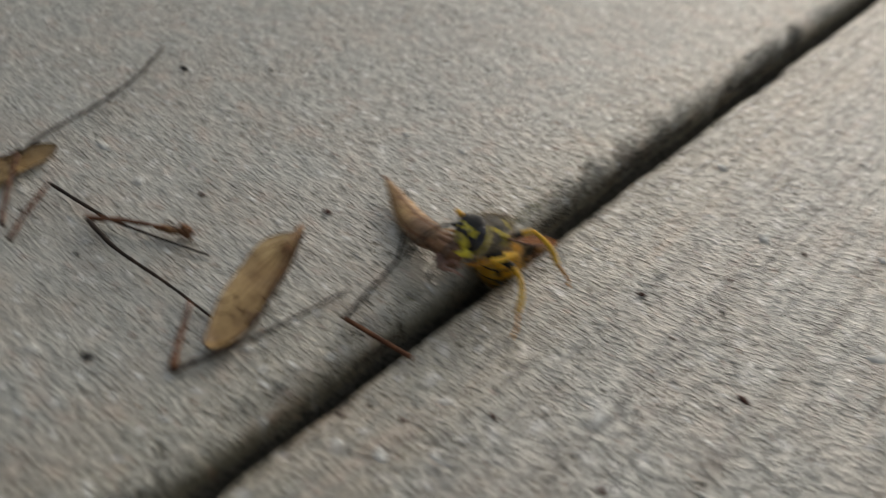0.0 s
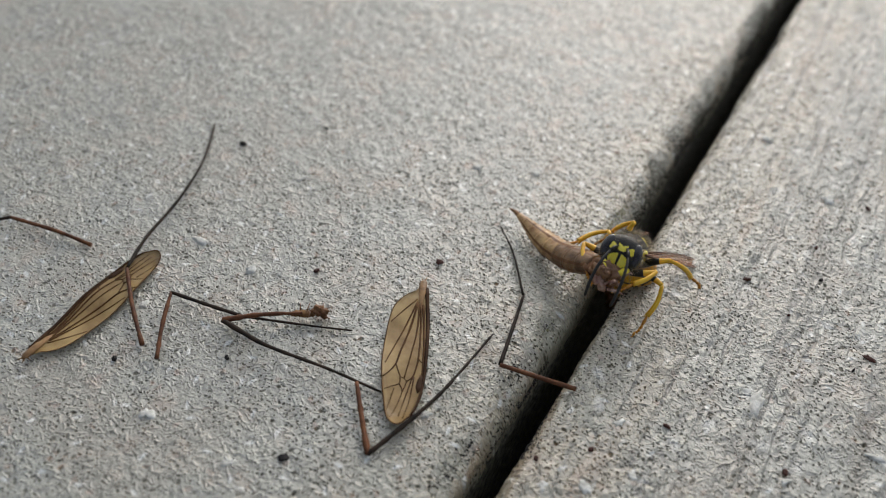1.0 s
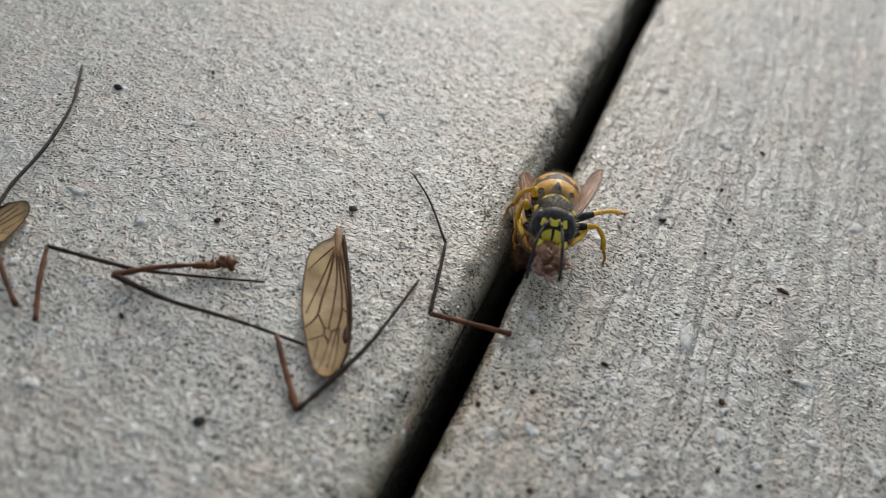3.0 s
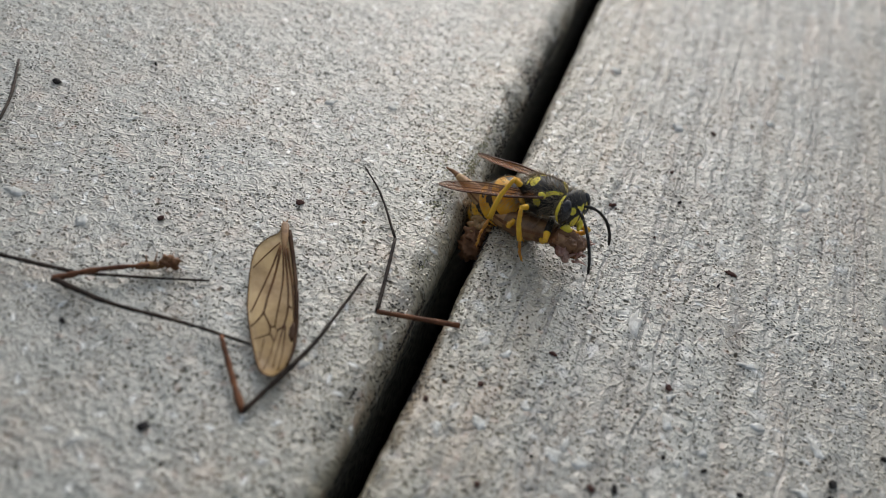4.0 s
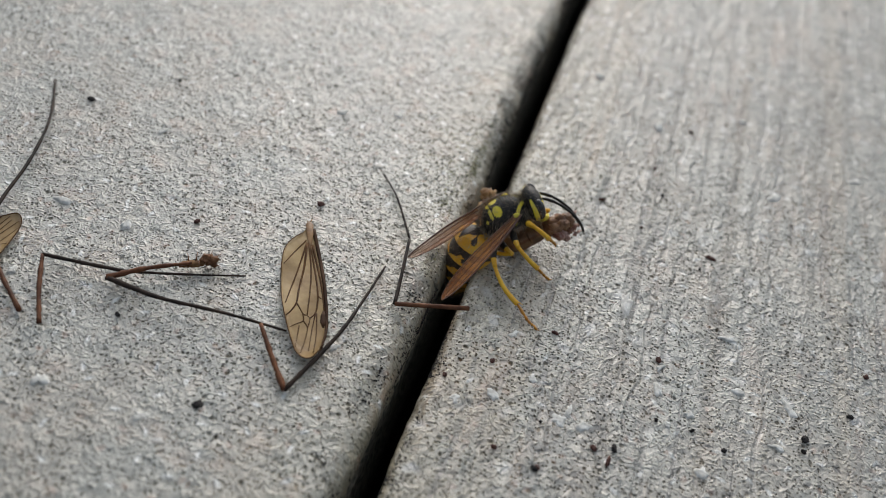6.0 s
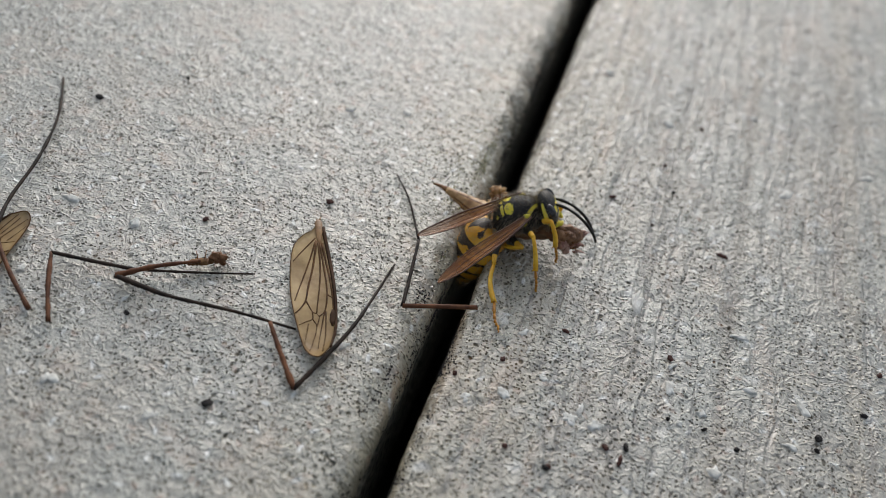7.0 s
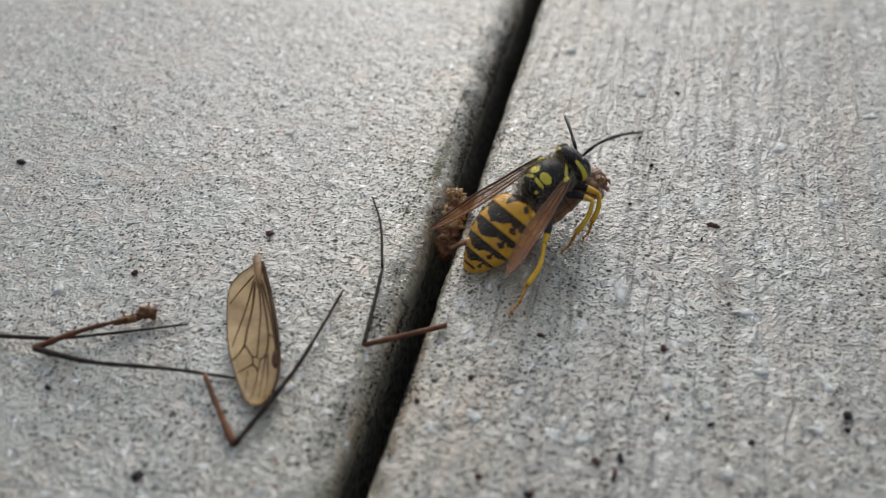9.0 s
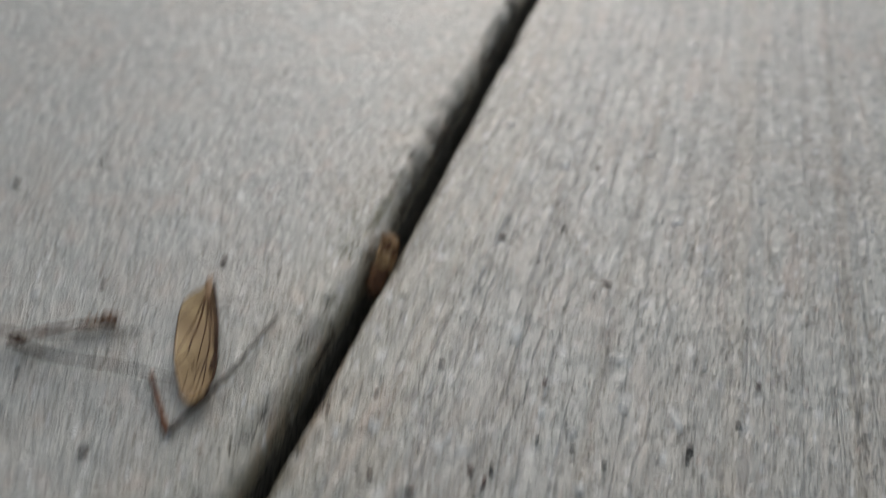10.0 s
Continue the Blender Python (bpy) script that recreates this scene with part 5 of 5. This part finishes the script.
FEET_ROWS = {
    "LH": [
        (0, 3.4, 13.4, 0.1), (0.2, 3.4, 13.4, 0.1), (0.5, 3.4, 13.4, 0.1), (1, 4.6, 13.8, 0.1),
        (1.5, 5.7, 13.0, 0.1), (2, 5.5, 12.9, 0.1), (2.3, 5.6, 13.0, 0.1), (2.5, 5.5, 12.9, 0.1),
        (3, 4.6, 15.7, 0.1), (3.2, 5.1, 16.3, 0.1), (4.3, 0.7, 13.2, 0.1), (4.5, 0.8, 11.9, 0.1),
        (4.7, -0.7, 11.7, -1.0), (5, -0.8, 9.3, -1.0), (5.3, -2.5, 7.3, -1.0), (5.5, -2.4, 7.7, -1.0),
        (7, -1.9, 8.6, -1.0), (7.5, -1.7, 7.9, -1.0), (8, -3.4, 8.3, 0.1), (8.5, -1.3, 9.4, -1.0),
        (8.8, 0.3, 10.6, 0.1), (9, 2.2, 11.5, 0.1), (9.2, 3.8, 13.9, 0.1), (9.3, 3.2, 15.5, 0.1),
    ],
    "LM": [
        (0, 3.7, 7.1, 0.1), (0.2, 3.8, 7.2, 0.1), (0.5, 2.3, 7.0, 0.1), (1, 2.2, 7.0, 0.1),
        (1.5, 2.2, 6.9, 0.1), (2, 2.0, 7.1, 0.1), (2.3, 2.1, 7.2, 0.1), (2.5, 2.0, 7.1, 0.1),
        (3, 4.4, 9.9, 0.1), (3.2, 2.2, 12.2, 0.1), (4.3, 3.2, 12.6, 0.1), (4.5, 3.4, 11.7, 0.1),
        (4.7, 1.9, 12.3, 0.1), (5, 1.1, 11.1, 0.1), (5.3, -1.1, 9.4, -1.0), (5.5, -0.5, 9.6, -1.0),
        (7, 0.7, 9.3, 0.1), (7.5, 0.9, 8.0, 0.1), (8, -0.9, 9.1, -1.0), (8.5, 1.1, 10.5, 0.1),
        (8.8, 2.4, 12.2, 0.1), (9, 3.7, 13.7, 0.1), (9.2, 4.4, 16.4, 0.1), (9.3, 3.4, 18.1, 0.1),
    ],
    "RM": [
        (0, -4.5, 8.0, 2.7), (0.2, -4.5, 9.4, 2.7), (0.5, -3.3, 8.7, 2.7), (1, -5.3, 9.5, 2.2),
        (1.5, -5.4, 10.0, 2.0), (2, -5.0, 10.0, 1.8), (2.3, -2.4, 7.9, 1.8), (2.5, -3.5, 9.5, 0.1),
        (3, -1.9, 8.0, 0.1), (3.2, 0.3, 8.4, 0.1), (4.3, 2.9, 7.2, 0.1), (4.5, 3.2, 5.7, 0.1),
        (4.7, 5.3, 6.3, 0.1), (5, 5.2, 6.1, 0.1), (5.3, 5.2, 6.3, 0.1), (5.5, 5.3, 6.3, 0.1),
        (7, 3.8, 4.0, 0.1), (7.5, 2.9, 2.5, 0.1), (8, 2.8, 2.6, 0.1), (8.5, 4.3, 7.0, 0.1),
        (8.8, 4.6, 6.5, 0.1), (9, 6.8, 8.7, 0.1), (9.2, 8.6, 14.1, 0.1), (9.3, 7.7, 18.0, 0.1),
    ],
    "RH": [
        (0, -4.7, 12.3, 0.1), (0.2, -3.9, 13.7, 0.1), (0.5, -3.8, 13.0, 0.1), (1, -4.0, 12.7, 0.1),
        (1.5, -3.5, 13.7, 0.1), (2, -2.7, 15.0, 0.1), (2.3, -2.0, 14.8, -1.0), (2.5, -2.8, 12.5, 0.1),
        (3, -3.5, 10.9, 0.1), (3.2, -2.7, 11.5, 0.1), (4.3, -0.3, 5.5, 0.1), (4.5, -0.0, 3.5, 0.1),
        (4.7, 0.1, 3.2, 0.1), (5, 3.8, 1.3, 0.1), (5.3, 5.9, 2.4, 0.1), (5.5, 6.1, 2.2, 0.1),
        (7, 2.0, -0.7, 0.1), (7.5, 2.1, -0.6, 0.1), (8, -0.6, -0.5, 0.1), (8.5, 2.2, 0.2, 0.1),
        (8.8, 4.5, 2.2, 0.1), (9, 4.6, 2.2, 0.1), (9.2, 8.3, 7.4, 0.1), (9.3, 9.1, 12.2, 0.1),
    ],
    "RF": [
        (0, -2.6, 6.7, 3.1), (0.2, -2.8, 7.7, 3.1), (0.5, -1.3, 7.5, 3.1), (1, -1.9, 7.0, 3.1),
        (1.5, -1.5, 8.0, 3.3), (2, -2.8, 9.0, 3.1), (2.3, -2.3, 8.8, 2.6), (2.5, -2.3, 6.6, 2.4),
        (3, -0.5, 5.7, 2.5), (3.2, 1.1, 8.3, 0.1), (4.3, 3.7, 10.5, 0.5), (4.5, 4.7, 8.4, 0.1),
        (4.7, 4.6, 9.0, 0.5), (5, 4.9, 9.3, 1.0), (5.3, 4.3, 9.8, 3.0), (5.5, 4.8, 9.0, 2.0),
        (7, 4.5, 6.5, 1.0), (7.5, 3.5, 5.1, 0.1), (8, 2.2, 6.2, 0.8), (8.5, 4.4, 7.7, 0.1),
        (8.8, 6.4, 8.8, 0.1), (9, 8.0, 10.3, 0.1), (9.2, 8.8, 14.4, 0.1), (9.3, 7.0, 20.0, 0.1),
    ],
    "LF": [
        (0, -0.7, 6.9, 3.1), (0.2, -0.9, 7.7, 3.1), (0.5, 0.6, 7.9, 3.1), (1, -0.0, 7.2, 3.1),
        (1.5, 0.4, 8.2, 3.3), (2, -0.9, 8.5, 3.1), (2.3, -0.5, 8.3, 2.6), (2.5, -0.4, 6.3, 2.4),
        (3, 1.3, 6.2, 2.5), (3.2, 3.0, 10.7, 0.1), (4.3, 4.7, 11.7, 0.1), (4.5, 5.0, 11.0, 0.1),
        (4.7, 3.6, 12.2, 0.1), (5, 2.7, 11.8, 0.1), (5.3, 0.3, 10.5, 0.1), (5.5, 1.0, 10.5, 0.1),
        (7, 2.4, 9.2, 0.1), (7.5, 2.6, 7.5, 0.1), (8, 0.8, 9.1, 0.1), (8.5, 2.8, 10.8, 0.1),
        (8.8, 4.0, 12.8, 0.1), (9, 5.0, 14.8, 0.1), (9.2, 5.3, 18.0, 0.1), (9.3, 4.0, 19.8, 0.1),
    ],
}
# tip of the crane fly's body
TIP_ROWS = [(0, -11.7, 10.4, 0.8), (0.2, -10.8, 13.0, 0.8), (0.5, -10.7, 12.4, 0.8), (1, -9.9, 12.3, 0.8), (1.5, -9.8, 12.0, 0.8), (2, -9.6, 12.3, 0.8), (2.3, -7.5, 12.4, 0.9), (2.4, -4.5, 13.8, 0.7), (2.5, -2.6, 14.6, 0.1), (3, -3.2, 13.2, 0.4), (3.2, -3.2, 12.6, 0.7), (4.3, -3.2, 12.4, 0.8), (4.5, -2.4, 11.6, 0.4), (4.7, -2.4, 10.2, -0.2), (5, -0.9, 6.7, -1.6), (5.5, -1.7, 7.2, -0.8), (5.8, -1.7, 7.3, -0.8), (7, -4.4, 9.9, 0.9), (7.5, -5.0, 10.2, 0.9), (8, -3.6, 8.3, 0.2), (8.5, -3.9, 7.6, 0.2), (8.8, -3.6, 7.2, 1.0), (9, -0.9, 5.4, 1.0), (9.2, 1.0, 6.8, 0.9), (9.3, 1.6, 7.6, 0.8)]
# how far the prey's front may reach beyond the jaws
AHEAD_ROWS = [(0, 0.5), (3.2, 0.3), (4.3, -0.2), (4.7, -0.2), (5, -0.5), (5.5, 0.5), (7, 0.0), (7.5, 0.1), (8, 0.0), (8.5, 0.0), (8.8, -0.2), (9, -0.2), (9.2, -0.9), (9.3, -2.2), (9.4, -4.7), (9.5, -2.4), (10, -2.4)]
# the limb that bridges the gap is nudged, then blown away
LIMB_ROWS = [(0, -4.38, 0.0, 0.35, 0), (2.5, -4.3, -0.2, 0.35, 0), (3.2, -4.25, -0.3, 0.35, 0), (4.3, -4.19, -0.6, 0.35, 0), (5.5, -4.2, -0.8, 0.35, 0), (7.5, -4.2, -1.4, 0.35, 0), (8.2, -4.1, -1.5, 0.35, 0), (8.8, -3.4, -1.9, 0.35, 0), (9.2, -3.33, -1.85, 0.35, 0), (9.3, -4.6, -4.0, 1.2, 12), (9.4, -11.0, -28.0, 3.0, 50), (9.5, -13.0, -42.0, 0.35, 75), (10, -13.0, -42.0, 0.35, 75)]
# its thigh, shin and foot turn
LIMB_JOINT_ROWS = [(0, 0, 0, 0), (2.5, 0, 1, 0), (4.5, 6, -1, -1), (7.5, 14, -4, -5), (8.2, 16, -8, -9), (8.8, 20, -5, -13), (9.2, 21, -6, -12), (10, 21, -6, -12)]
# the torn scrap is pushed along the gap
SCRAP_ROWS = [(0, 4.6, -3.0), (2.3, 4.6, -3.0), (3.2, 0, 0), (10, 0, 0)]


def glide(rows, t):
    """The values of rows at a time: a smooth curve that does not overshoot."""
    ts = [r[0] for r in rows]
    if t <= ts[0] or t >= ts[-1]:
        return list((rows[0] if t <= ts[0] else rows[-1])[1:])
    i = max(k for k in range(len(ts) - 1) if ts[k] <= t)
    gap = ts[i + 1] - ts[i]
    f = (t - ts[i]) / gap
    out = []
    for c in range(1, len(rows[0])):
        rise = (rows[i + 1][c] - rows[i][c]) / gap
        slopes = []
        for j in (i, i + 1):
            if 0 < j < len(ts) - 1:
                before = (rows[j][c] - rows[j - 1][c]) / (ts[j] - ts[j - 1])
                after = (rows[j + 1][c] - rows[j][c]) / (ts[j + 1] - ts[j])
                slopes.append(0.0 if before * after <= 0 else 2 * before * after / (before + after))
            else:
                slopes.append(rise)
        h00, h10, h01, h11 = 2 * f**3 - 3 * f**2 + 1, f**3 - 2 * f**2 + f, -2 * f**3 + 3 * f**2, f**3 - f**2
        out.append(h00 * rows[i][c] + h10 * gap * slopes[0] + h01 * rows[i + 1][c] + h11 * gap * slopes[1])
    return out


def wasp_pose(t):
    x, y, z, turn, nod, lean = glide(WASP_ROWS, t)
    return pose(x * MM, y * MM, z * MM, lean, -nod, turn) @ Matrix.Translation((0.2 * U, 0, 0))


def head_pose(t):
    turn, nod, lean = glide(HEAD_ROWS, t)
    return pose(*[c * U for c in NECK], lean, -nod, turn)


def aimed(start, end, up):
    """A pose at start whose x axis points to end."""
    x = (end - start).normalized()
    y = up.cross(x).normalized()
    z = x.cross(y)
    m = Matrix((x, y, z)).transposed().to_4x4()
    m.translation = start
    return m


def leg_poses(key, t):
    """Thigh and shin of a leg in the wasp's space, so that its foot stands at its place."""
    side = 1 if key[0] == "L" else -1
    hip = Vector(HIPS[key[1]]) * U
    hip.y *= side
    a, b = (c * U for c in LEG_LENGTHS[key[1]])
    if t > 9.25:
        foot = Vector({"F": (0.5, 2.2, -3.6), "M": (-1.6, 2.6, -4.2), "H": (-5.0, 2.2, -3.6)}[key[1]]) * U
        foot.y *= side
        if t < 9.4:
            stood = wasp_pose(t).inverted() @ (Vector(glide(FEET_ROWS[key], t)) * MM)
            foot = stood.lerp(foot, (t - 9.25) / 0.15)
    else:
        foot = wasp_pose(t).inverted() @ (Vector(glide(FEET_ROWS[key], t)) * MM)
    reach = foot - hip
    d = min(max(reach.length, 1.05 * abs(a - b)), 0.985 * (a + b))
    way = reach.normalized()
    pole = Vector(({"F": 0.6, "M": 0.0, "H": -0.6}[key[1]], 1.1 * side, {"F": 0.0, "M": 0.1, "H": 0.3}[key[1]]))
    if side > 0:
        low = Vector({"F": (1.0, 0.0, -0.8), "M": (-0.9, 0.1, -0.8), "H": (-1.0, 0.0, -0.8)}[key[1]])
    else:
        low = Vector({"F": (0.6, -1.1, -0.35), "M": (0.1, -1.2, -0.45), "H": (-0.4, -1.2, -0.25)}[key[1]])
    turn_low = min(1.0, max(0.0, (t - 3.2) / 1.0))
    along_way = (a * a - b * b + d * d) / (2 * d)
    for k in range(21):
        now = pole.lerp(low, turn_low * (1 - k / 20))
        bend = (now - now.dot(way) * way).normalized()
        knee = hip + along_way * way + math.sqrt(max(0.0, a * a - along_way**2)) * bend
        # a knee on this side keeps clear of the board
        if side > 0 or t > 9.25 or (wasp_pose(t) @ knee).z > 0.9 * MM:
            break
    foot = hip + d * way
    return aimed(hip, knee, bend), aimed(knee, foot, bend)


def motions():
    steps = [k / 10 for k in range(101)]
    walk(wasp, [(t, wasp_pose(t)) for t in steps])
    walk(wasp_abdomen, [(t, pose(*[c * U for c in WAIST], 0, -glide(ABDOMEN_ROWS, t)[1], glide(ABDOMEN_ROWS, t)[0])) for t in steps])
    walk(wasp_head_part, [(t, head_pose(t)) for t in steps])
    for side, antenna in zip((1, -1), wasp_antennae):
        rows = []
        for t in steps:
            now = glide(ANTENNA_ROWS, t)
            out, lift = now[:2] if side > 0 else now[2:]
            rows.append((t, pose(1.76 * U, 0.4 * side * U, 0.45 * U, 0, -lift, side * out)))
        walk(antenna, rows)
    for name, side in (("L", 1), ("R", -1)):
        rows = []
        root = [WING_ROOT[0] * U, side * WING_ROOT[1] * U, WING_ROOT[2] * U]
        for t in steps[:93]:
            now = glide(WING_ROWS, t)
            sweep, lift = now[:2] if name == "L" else now[2:]
            roll = -30 * side if side < 0 else -30 + 45 * min(1.0, max(0.0, t - 3.3)) * min(1.0, max(0.0, (9.2 - t) / 0.3))
            rows.append((t, pose(*root, roll, lift, -side * sweep)))
        beats = [9.3 + k / 30 for k in range(22)]
        for k, t in enumerate(beats):
            rows.append((t, pose(*root, 0, 36 if k % 2 else -22, -side * 72)))
        walk(wasp_wings[name], rows)
    for key, (femur, tibia) in wasp_legs.items():
        both = [(t, leg_poses(key, t)) for t in steps]
        walk(femur, [(t, m[0]) for t, m in both])
        walk(tibia, [(t, m[1]) for t, m in both])
    rows = []
    for t in steps:
        late = min(1.0, max(0.0, t - 3.2))
        jaw = wasp_pose(t) @ head_pose(t) @ (Vector((1.8, -1.0 * late, -2.0 - 0.7 * late)) * U * HEAD_SIZE)
        if t <= 9.3:
            tip = Vector(glide(TIP_ROWS, t)) * MM
        else:
            tip = wasp_pose(t) @ (Vector((-14.5, 0.3, -1.4)) * U)
        way = (tip - jaw).normalized()
        most = glide(AHEAD_ROWS, t)[0] * MM
        ahead = min(max(9.4 * MM - (tip - jaw).length, -0.8 * MM), most)
        ahead = most if t > 8.6 else ahead
        rows.append((t, aimed(jaw - ahead * way, tip, Vector((0, 0, 1)))))
    walk(crane_fly, rows)
    walk(gap_limb, [(t, pose(x * MM, y * MM, z * MM, 0, 0, a)) for t, (x, y, z, a) in ((t, glide(LIMB_ROWS, t)) for t in steps)])
    walk(gap_scrap, [(t, pose(0, y * MM, z * MM)) for t, (y, z) in ((t, glide(SCRAP_ROWS, t)) for t in steps)])
    joints = [(t, glide(LIMB_JOINT_ROWS, t)) for t in steps]
    walk(limb_femur, [(t, pose(0, 0, 0, 0, 0, a)) for t, (a, b, c) in joints])
    walk(limb_tibia, [(t, pose(0, 0, 0, 0, 0, b)) for t, (a, b, c) in joints])
    walk(limb_tarsus, [(t, pose(-1.35 * MM, 5.9 * MM, 0.05 * MM, 0, 0, c)) for t, (a, b, c) in joints])


motions()
